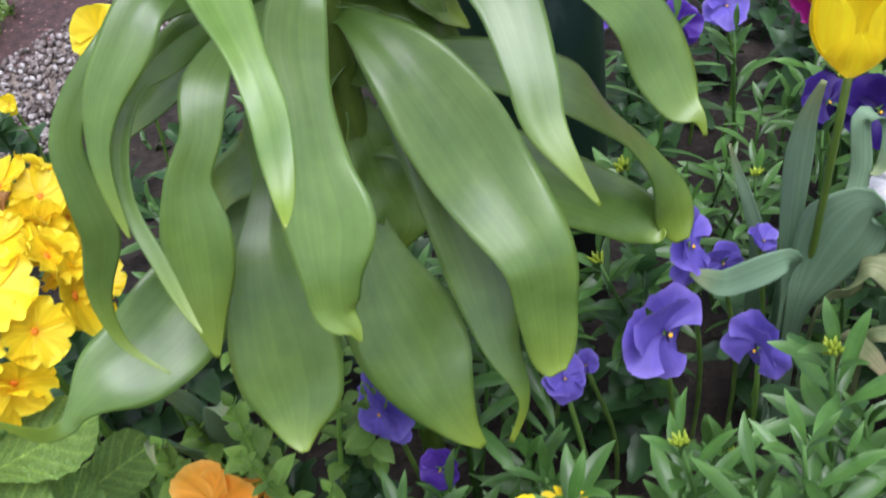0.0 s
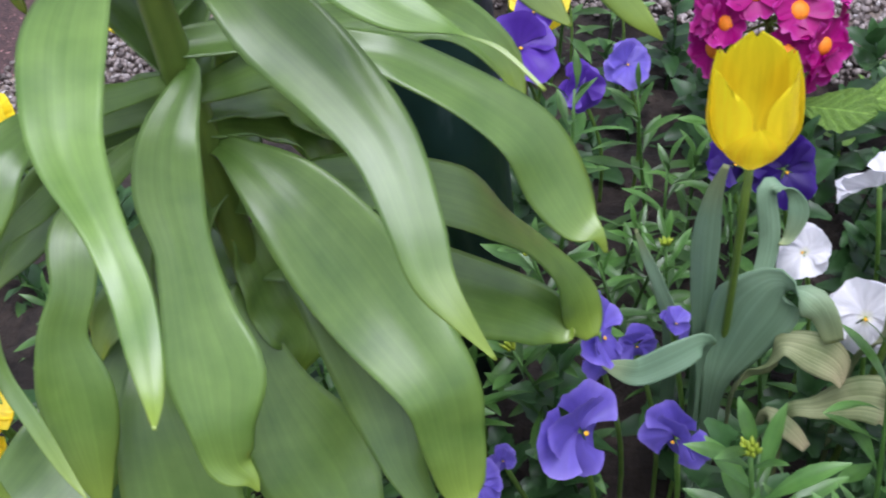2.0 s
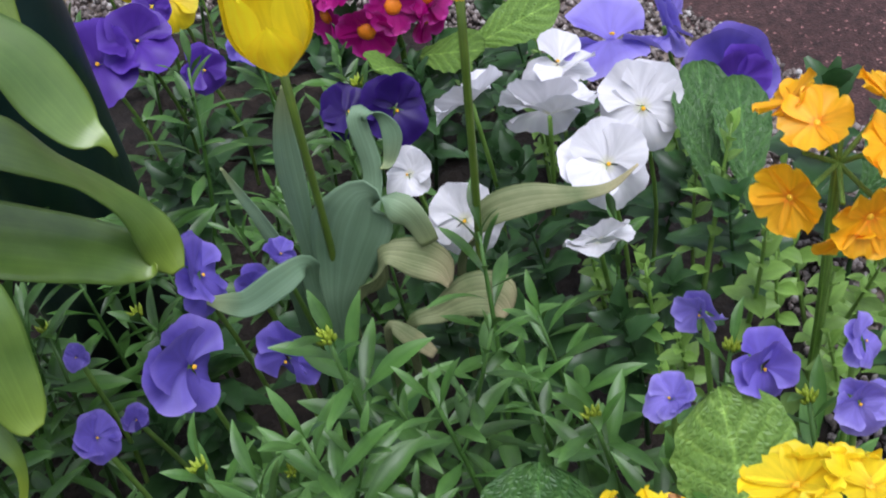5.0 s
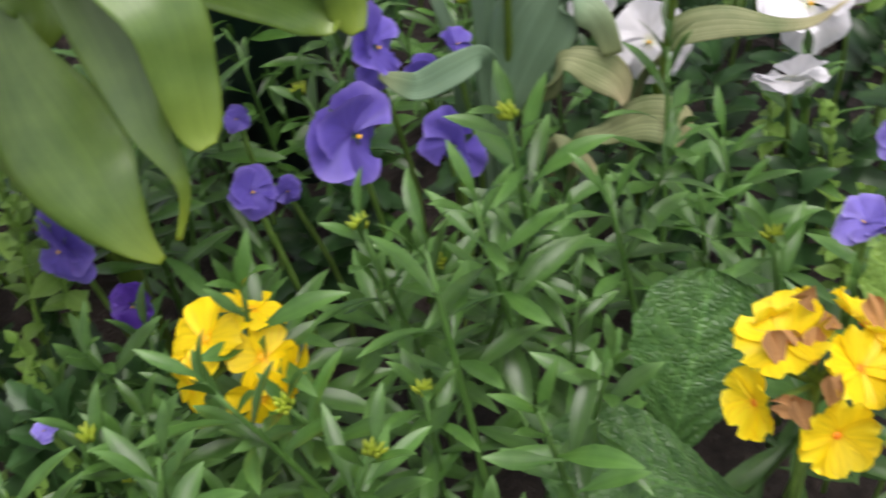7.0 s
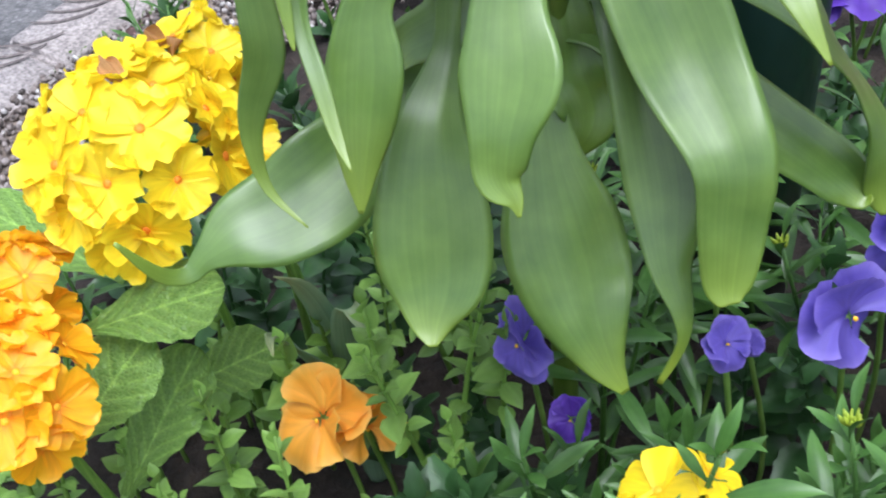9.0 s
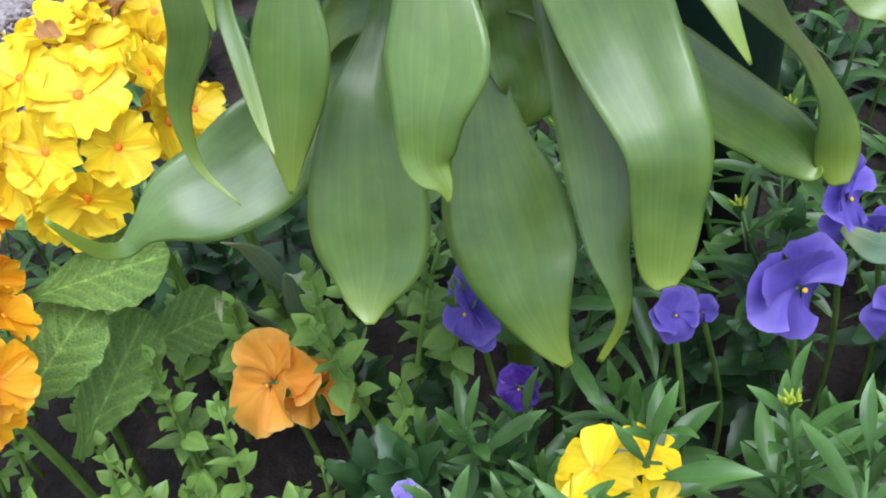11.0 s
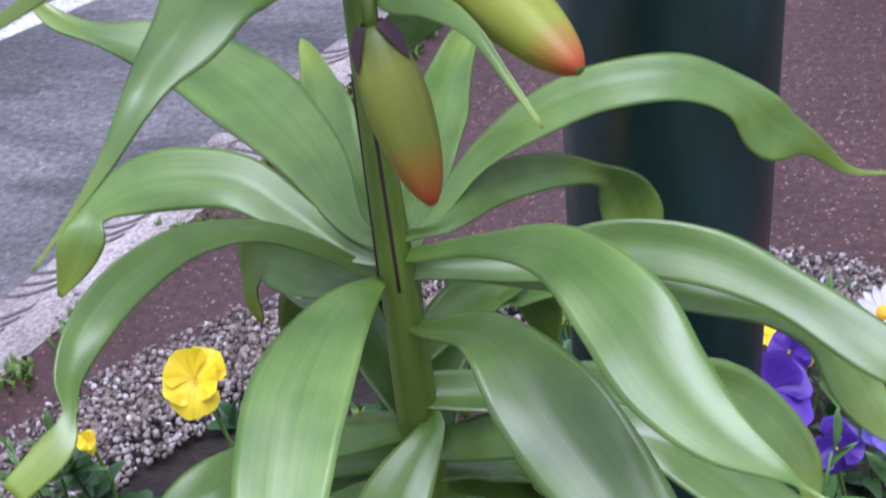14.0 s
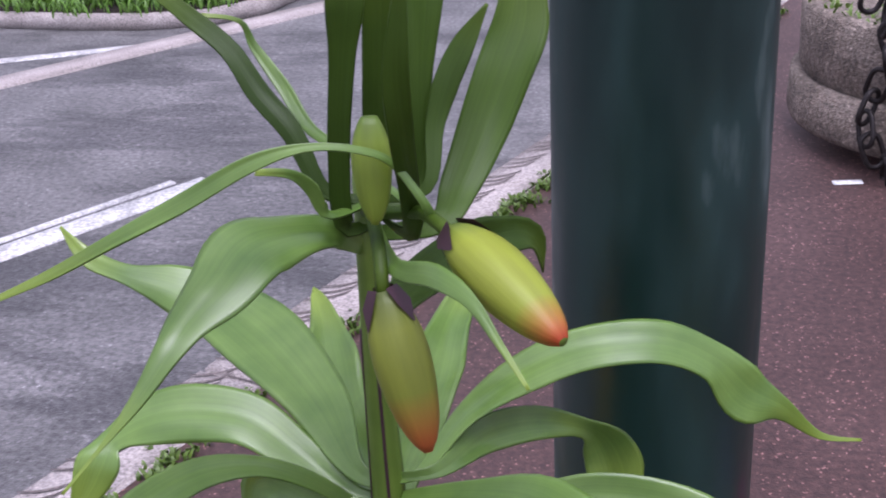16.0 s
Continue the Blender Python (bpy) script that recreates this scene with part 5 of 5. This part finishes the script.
strap([(0.171, 0.575, 1.025, 9.1, 173), (0.172, 0.580, 1.075, 14.0, 173), (0.173, 0.583, 1.118, 16.2, 174), (0.176, 0.585, 1.149, 10.5, 179), (0.182, 0.585, 1.174, 3.3, 175)], M_TULIPLEAF, owner=tulip_a, foot=0.83, wave=0.015)
strap([(0.167, 0.550, 1.042, 16.1, -114), (0.167, 0.540, 1.077, 12.2, -182), (0.150, 0.532, 1.078, 17.9, -185), (0.129, 0.528, 1.072, 16.7, -181), (0.117, 0.525, 1.080, 11.7, -174), (0.105, 0.525, 1.088, 2.1, -177)], M_TULIPLEAF, owner=tulip_a, foot=0.83, wave=0.015)
strap([(0.155, 0.585, 1.034, 10.5, 163), (0.148, 0.587, 1.073, 8.3, 161), (0.140, 0.590, 1.100, 5.4, 173), (0.134, 0.592, 1.122, 1.5, 179)], M_TULIPLEAF, owner=tulip_a, foot=0.83, wave=0.015)
strap([(0.213, 0.620, 1.003, 10.1, 171), (0.225, 0.640, 1.044, 13.3, 176), (0.223, 0.650, 1.083, 14.1, 196), (0.237, 0.650, 1.081, 7.4, 59), (0.243, 0.645, 1.065, 13.6, -1), (0.237, 0.640, 1.048, 8.0, -4), (0.230, 0.635, 1.048, 1.1, 57)], M_TULIPLEAF, owner=tulip_a, foot=0.83, wave=0.015)
strap([(0.189, 0.555, 1.006, 9.5, -98), (0.205, 0.550, 1.037, 19.7, -140), (0.213, 0.547, 1.061, 14.3, -39), (0.232, 0.543, 1.055, 24.7, -5), (0.246, 0.540, 1.043, 21.4, -20), (0.249, 0.537, 1.029, 7.1, -47)], M_DRYLEAF, owner=tulip_a, foot=0.83, wave=0.015)
strap([(0.220, 0.545, 0.991, 8.9, -50), (0.238, 0.540, 1.004, 15.5, -36), (0.260, 0.533, 1.019, 27.7, -12), (0.277, 0.528, 1.016, 28.4, -9), (0.282, 0.525, 1.002, 15.8, -36)], M_DRYLEAF, owner=tulip_b, foot=0.83, wave=0.015)
strap([(0.261, 0.560, 1.014, 7.3, -146), (0.270, 0.555, 1.043, 9.5, -131), (0.280, 0.550, 1.068, 18.1, -32), (0.305, 0.545, 1.076, 19.1, -5), (0.336, 0.543, 1.070, 9.2, -5), (0.356, 0.540, 1.072, 5.9, -19), (0.373, 0.538, 1.086, 1.2, -56)], M_DRYLEAF, owner=tulip_b, foot=0.83, wave=0.015)
strap([(0.205, 0.540, 1.001, 5.8, -23), (0.218, 0.530, 0.998, 12.5, -1), (0.230, 0.525, 0.982, 6.5, -5)], M_DRYLEAF, owner=tulip_a, foot=0.83, wave=0.015)
bulb = thing("tulip_plant", "flowerless tulip with folded grey-green leaves", "tulip", (-0.19, 0.5, 0.82))
blade([(-0.199, 0.51, 0.82), (-0.199, 0.49, 0.98), (-0.2, 0.47, 1.05), (-0.206, 0.452, 1.08)], 0.024, 0, 20, M_TULIPLEAF, bulb, 0.3, **L)
blade([(-0.19, 0.505, 0.82), (-0.186, 0.49, 0.98), (-0.17, 0.465, 1.05), (-0.15, 0.45, 1.03)], 0.026, 0, 30, M_TULIPLEAF, bulb, 0.3, **L)
blade([(-0.19, 0.51, 0.82), (-0.205, 0.48, 0.96), (-0.215, 0.45, 1.03), (-0.205, 0.43, 1.04)], 0.02, 0, 0, M_TULIPLEAF, bulb, 0.3, **L)


# ---- foliage of the bed ----
def leaf_mesh(name, material, length, width, rows=6, fold=0.25, droop=0.35, toothed=0.0, blunt=0.0, seed=0, belly=0.8):
    """A leaf along y, its face up: pointed or blunt, folded along the midrib, drooping to its tip."""
    rnd = random.Random(seed)
    bm = bmesh.new()
    path, widths = [], []
    for i in range(rows + 1):
        v = i / rows
        path.append(Vector((0.04 * length * math.sin(v * 3 + seed), length * v * (1 - 0.12 * droop * v), droop * length * (0.35 * v - 0.75 * v * v))))
        w = math.sin(math.pi * min(1, v ** (belly - 0.25 * blunt)) * (1 - 0.18 * blunt * v)) if v > 0 else 0.12
        widths.append(width * max(0.08 if i < rows else 0.02 + 0.3 * blunt, w) * (1 + toothed * (0.5 if i % 2 else -0.5)))
    strip(bm, path, [Vector((1, 0, 0))] * (rows + 1), widths, fold, 4, 0.06, rnd.uniform(0, 6))
    return shared(name, bm, material)


WALL_LEAF = [leaf_mesh("leaf", M_WALL, 0.042 * k, 0.0092 * w, 8, 0.12, d, 0.0, 0.1, seed=s, belly=1.3) for k, w, d, s in ((1, 1, 0.3, 1), (1.2, 1.05, 0.5, 2), (0.85, 0.95, 0.15, 3), (1.1, 0.85, 0.4, 4))]
SMALL_LEAF = [leaf_mesh("leaf", M_CHICK, 0.019 * k, 0.0125 * k, 5, 0.15, 0.3, seed=s) for k, s in ((1, 1), (1.25, 2), (0.8, 3))]
PANSY_LEAF = [leaf_mesh("leaf", M_PANSYLEAF, 0.04 * k, 0.021 * k, 9, 0.12, 0.4, 0.12, 0.4, s) for k, s in ((1, 1), (1.2, 2), (0.8, 3))]


def bud_tuft():
    """A tight tuft of small yellow-green flower buds."""
    bm = bmesh.new()
    rnd = random.Random(3)
    for i in range(11):
        a, r = i * 2.4, 0.0012 * math.sqrt(i)
        d = Vector((math.cos(a) * 0.5 * r / 0.004, math.sin(a) * 0.5 * r / 0.004, 1)).normalized()
        o = Vector((r * math.cos(a), r * math.sin(a), 0))
        tube(bm, [o, o + d * 0.004, o + d * 0.0085], [0.0009, 0.0017, 0.0004], 6)
    return shared("flower_bud", bm, foliage("yellow_green_buds", srgb(116, 146, 46), srgb(178, 188, 58), thin=0.1))


BUDS = bud_tuft()


def rosette(name, label, category, meshes, stem_material, height, leaves, seed, low=0.25, buds=False, group="", flat=25):
    """A leafy shoot: leaves spiral up the stem, level below and steeper near its top."""
    rnd = random.Random(seed)
    ob = thing(name, label, category, (0, 0, 0), group)
    bm = bmesh.new()
    q, _ = spline([(0, 0, 0), (rnd.uniform(-0.006, 0.006), rnd.uniform(-0.006, 0.006), height * 0.5), (0, 0, height)], 7)
    tube(bm, q, [0.0022 - 0.0012 * k / 6 for k in range(7)], 7)
    part("stem", bm, stem_material, ob)
    for i in range(leaves):
        k = i / (leaves - 1)
        z = height * (low + (1 - low) * k ** 0.8)
        pitch = flat - 30 + 78 * k ** 1.6 + rnd.uniform(-12, 12)
        s = (1.08 - 0.5 * k ** 2) * rnd.uniform(0.85, 1.15)
        part("leaf", meshes[rnd.randrange(len(meshes))], None, ob, m=Matrix.Translation((0, 0, z)) @ Matrix.Rotation(i * 2.39996 + rnd.uniform(-0.3, 0.3), 4, "Z") @ Matrix.Rotation(radians(pitch), 4, "X") @ Matrix.Rotation(rnd.uniform(-0.3, 0.3), 4, "Y") @ Matrix.Scale(s, 4))
    if buds:
        part("flower_bud", BUDS, None, ob, "tight yellow-green flower bud", m=Matrix.Translation((0, 0, height + 0.001)) @ Matrix.Scale(0.7, 4))
    return ob


def top_of(x, y):
    """How high the foliage stands over a spot of the bed."""
    r = math.hypot(x - PC.x, y - PC.y)
    h = 1.155 - 0.30 * max(0, y - 0.28) + 0.03 * math.sin(x * 23 + y * 9)
    if x < -0.1:
        h -= 0.26 * min(0.45, -0.1 - x) + 0.015
    return max(0.84, h - 0.10 * max(0, (r - 0.46) / 0.16))


WALLS = [rosette("wallflower_plant", "leafy green wallflower shoot with narrow leaves" + (" and yellow-green buds" if b else ""), "plant", WALL_LEAF, M_WALL, 0.19, n, s, 0.3, b, "wallflower plants") for n, s, b in ((18, 1, False), (19, 2, True), (17, 3, False), (19, 4, False), (18, 5, False))]
SMALLS = [rosette("chickweed", "low pale green weed with small oval leaves", "weed", SMALL_LEAF, M_CHICK, 0.13, 14, s, 0.2, False, "weeds in the planter", 30) for s in (11, 12, 13)]
LEAFY = [rosette("pansy_plant", "leafy pansy plant with dark scalloped leaves", "plant", PANSY_LEAF, M_PANSYLEAF, 0.15, 15, s, 0.2, False, "pansy plants", 25) for s in (21, 22, 23)]
rnd = random.Random(77)
taken = []
first = set()


def put(kinds, x, y, lift=0.0, spread=1.0):
    src = kinds[rnd.randrange(len(kinds))]
    z = top_of(x, y) + rnd.uniform(-0.045, 0.012) + lift
    for bx, by, bz in blooms:
        if abs(x - bx) < 0.038 and -0.07 < y - by < 0.012:
            z = min(z, bz - 0.03)
    if abs(x +0.023) < 0.05 and 0.28 < y < 0.45 and x < 0.02:
        z = min(z, 1.03)
    tall = {"w": 0.19, "c": 0.13, "p": 0.15}[src.name[0]]
    m = pose(x, y, z - tall, rnd.uniform(-14, 14), rnd.uniform(-14, 14), rnd.uniform(0, 360)) @ Matrix.Scale(rnd.uniform(0.85, 1.12) * spread, 4)
    if src not in first:
        first.add(src)
        src.matrix_basis = m
    else:
        copy_thing(src, m)


def clear(x, y, gap):
    if math.hypot(x - 0.012, y - 0.735) < 0.07 or math.hypot(x + 0.06, y - 0.489) < 0.03:
        return False
    if any((x - a) ** 2 + (y - b) ** 2 < gap * gap for a, b in taken):
        return False
    taken.append((x, y))
    return True


for hx, hy, hr in ((0.033, 0.325, 0.03), (-0.19, 0.42, 0.035), (0.19, 0.56, 0.03), (0.225, 0.535, 0.025), (-0.29, 0.335, 0.04), (-0.285, 0.45, 0.04), (-0.28, 0.39, 0.04), (0.33, 0.2, 0.05), (0.262, 0.245, 0.03), (0.325, 0.3, 0.03), (0.23, 0.32, 0.03), (0.415, 0.385, 0.03), (0.07, 0.5, 0.02), (0.085, 0.48, 0.02)):
    hr *= 0.6
    taken += [(hx, hy)] + [(hx + hr * math.cos(q), hy + hr * math.sin(q)) for q in (0, 1.05, 2.1, 3.14, 4.2, 5.25)]
tries = 0
while tries < 6000:
    tries += 1
    a, r = rnd.uniform(0, 2 * math.pi), 0.61 * math.sqrt(rnd.random())
    x, y = PC.x + r * math.cos(a), PC.y + r * math.sin(a)
    if r > 0.555 and not (x > 0.3 and y < 0.75):
        continue
    if y < 0.22 or not clear(x, y, 0.0255 if x < -0.05 and y < 0.5 else 0.0335 if y < 0.6 else 0.0455):
        continue
    if -0.24 < x < -0.08 and y < 0.6:
        put(SMALLS, x, y, -0.015)
    elif x < -0.24 and y < 0.55:
        put(SMALLS, x, y, -0.032)
    elif x > 0.36 and y > 0.36:
        put(LEAFY if rnd.random() < 0.2 else SMALLS, x, y, 0.0)
    elif x > 0.24 and y > 0.5:
        put(LEAFY, x, y, -0.035)
    elif x < -0.1:
        put(LEAFY if rnd.random() < 0.6 else WALLS, x, y, -0.03)
    elif y > 0.85:
        put(LEAFY if rnd.random() < 0.5 else WALLS, x, y, -0.03)
    elif 0.03 < x < 0.2 and 0.44 < y < 0.6:
        put(LEAFY if rnd.random() < 0.6 else WALLS, x, y, -0.06)
    else:
        put(WALLS, x, y)

# low weeds that cover the soil in front of the apricot pansy
for x, y, z in ((-0.235, 0.31, 0.985), (-0.215, 0.285, 0.98), (-0.19, 0.31, 0.965), (-0.165, 0.29, 0.975), (-0.14, 0.315, 0.97), (-0.125, 0.345, 0.975), (-0.105, 0.31, 0.985), (-0.24, 0.345, 0.985), (-0.115, 0.385, 0.985)):
    kind = SMALLS[int(-x * 1000) % 3] if x < -0.16 else LEAFY[int(-x * 1000) % 3]
    copy_thing(kind, pose(x, y, z - 0.13, rnd.uniform(-14, 14), rnd.uniform(-14, 14), rnd.uniform(0, 360)))


# leaves that close the ground between the apricot pansy and the wallflower head
for x, y, z, kinds in ((-0.095, 0.415, 1.0, LEAFY), (-0.06, 0.40, 1.01, LEAFY), (-0.075, 0.375, 1.0, LEAFY), (-0.035, 0.385, 1.02, LEAFY), (-0.045, 0.345, 1.045, WALLS), (-0.085, 0.34, 1.03, WALLS), (-0.02, 0.36, 1.03, WALLS), (-0.11, 0.36, 1.0, SMALLS), (-0.14, 0.38, 0.985, SMALLS), (-0.2, 0.375, 0.99, SMALLS), (-0.5, 0.845, 0.95, WALLS), (-0.465, 0.82, 0.95, WALLS), (-0.485, 0.785, 0.94, WALLS), (-0.45, 0.88, 0.94, LEAFY), (0.378, 0.507, 1.02, SMALLS), (0.388, 0.543, 1.00, SMALLS), (0.388, 0.485, 1.04, SMALLS), (0.350, 0.493, 1.03, WALLS), (-0.111, 0.464, 0.99, LEAFY), (-0.094, 0.448, 0.99, LEAFY), (-0.083, 0.466, 1.00, LEAFY), (-0.115, 0.439, 0.99, SMALLS), (-0.229, 0.397, 0.97, SMALLS), (-0.251, 0.427, 0.97, SMALLS)):
    kind = kinds[int(abs(x) * 1000) % len(kinds)]
    tall = {"w": 0.19, "c": 0.13, "p": 0.15}[kind.name[0]]
    copy_thing(kind, pose(x, y, z - tall, rnd.uniform(-14, 14), rnd.uniform(-14, 14), rnd.uniform(0, 360)))


def primrose_mesh(seed, material):
    """A blunt primrose leaf along y with a pale sunken midrib, side veins and puckered fields between them."""
    rnd = random.Random(seed)
    rows, cols = 36, 16
    bm = bmesh.new()
    uv = bm.loops.layers.uv.verify()
    grid = []
    for i in range(rows + 1):
        v = i / rows
        w = 0.56 * (0.16 + 0.84 * math.sin(min(1, max(0, v - 0.06) / 0.62) * math.pi / 2) ** 1.4) * (1 if v < 0.68 else math.sqrt(max(0.0, 1 - ((v - 0.68) / 0.325) ** 2)))
        row = []
        for k in range(cols + 1):
            u = k / cols * 2 - 1
            edge = 1 + 0.03 * math.sin(v * 46) * abs(u)
            rib = math.sin((v - 0.32 * abs(u)) * 42)
            z = 0.026 * (rib * min(1, abs(u) * 3)) * (1 - 0.3 * abs(u)) + 0.018 * noise.noise((u * 5 + seed, v * 11, 0)) + 0.05 * abs(u) - 0.16 * v * v + 0.06 * v + 0.03 * math.sin(v * 9 + 2 * u + seed) * u * u
            row.append(bm.verts.new((u * w / 2 * edge, v, z)))
        grid.append(row)
    for i in range(rows):
        for k in range(cols):
            f = bm.faces.new((grid[i][k], grid[i][k + 1], grid[i + 1][k + 1], grid[i + 1][k]))
            for loop, (a, b) in zip(f.loops, ((k, i), (k + 1, i), (k + 1, i + 1), (k, i + 1))):
                loop[uv].uv = (a / cols, b / rows)
    return shared("leaf", bm, material)


PRIM_LEAF = [primrose_mesh(s, M_PRIMLEAF) for s in (1, 2, 3)]
PRIM_SHADE = [primrose_mesh(s, M_PRIMSHADE) for s in (4, 5)]
primrose = {}


def prim_leaf(foot, tip, width, owner):
    """A crinkled primrose leaf from foot to tip, wide at its blunt end."""
    if owner not in primrose:
        primrose[owner] = thing("primrose_leaves", "rosette of crinkled green primrose leaves", "plant", foot, "primrose rosettes")
    a, b = Vector(foot), Vector(tip)
    y = (b - a)
    n = len(primrose[owner].children)
    length = y.length
    y.normalize()
    face = Vector((0.05, -0.45, 0.9))
    x = y.cross(face).normalized()
    z = x.cross(y)
    m = Matrix((x * width / 0.56, y * length, z * width)).transposed().to_4x4()
    m.translation = a
    # right and back rosettes take the leaf with painted-in shade
    place(part("leaf", (PRIM_SHADE[n % 2] if owner in ("right", "back") else PRIM_LEAF[n % 3]), None, None), primrose[owner]).matrix_basis = m


prim_leaf((0.331, 0.275, 1.071), (0.332, 0.325, 1.149), 0.060, "front")
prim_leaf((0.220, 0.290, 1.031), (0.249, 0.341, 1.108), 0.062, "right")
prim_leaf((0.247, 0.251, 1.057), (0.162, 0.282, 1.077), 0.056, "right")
prim_leaf((-0.303, 0.360, 1.016), (-0.267, 0.410, 1.066), 0.050, "left")
prim_leaf((-0.285, 0.370, 0.965), (-0.257, 0.435, 1.029), 0.048, "left")
prim_leaf((-0.297, 0.400, 1.070), (-0.225, 0.430, 1.092), 0.044, "left")
prim_leaf((-0.340, 0.500, 1.000), (-0.455, 0.520, 1.030), 0.044, "left")
prim_leaf((-0.289, 0.454, 0.960), (-0.235, 0.482, 0.985), 0.042, "left")
prim_leaf((-0.36, 0.40, 0.980), (-0.40, 0.45, 1.03), 0.044, "left")
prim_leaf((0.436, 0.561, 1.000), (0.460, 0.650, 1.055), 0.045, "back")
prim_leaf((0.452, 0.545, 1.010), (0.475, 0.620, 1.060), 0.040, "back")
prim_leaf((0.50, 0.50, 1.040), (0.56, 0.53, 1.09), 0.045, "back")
prim_leaf((0.345, 0.880, 0.930), (0.424, 0.860, 0.975), 0.045, "magenta")
prim_leaf((0.289, 0.880, 0.930), (0.262, 0.840, 0.970), 0.042, "magenta")
prim_leaf((0.30, 0.89, 0.930), (0.35, 0.835, 0.965), 0.042, "magenta")
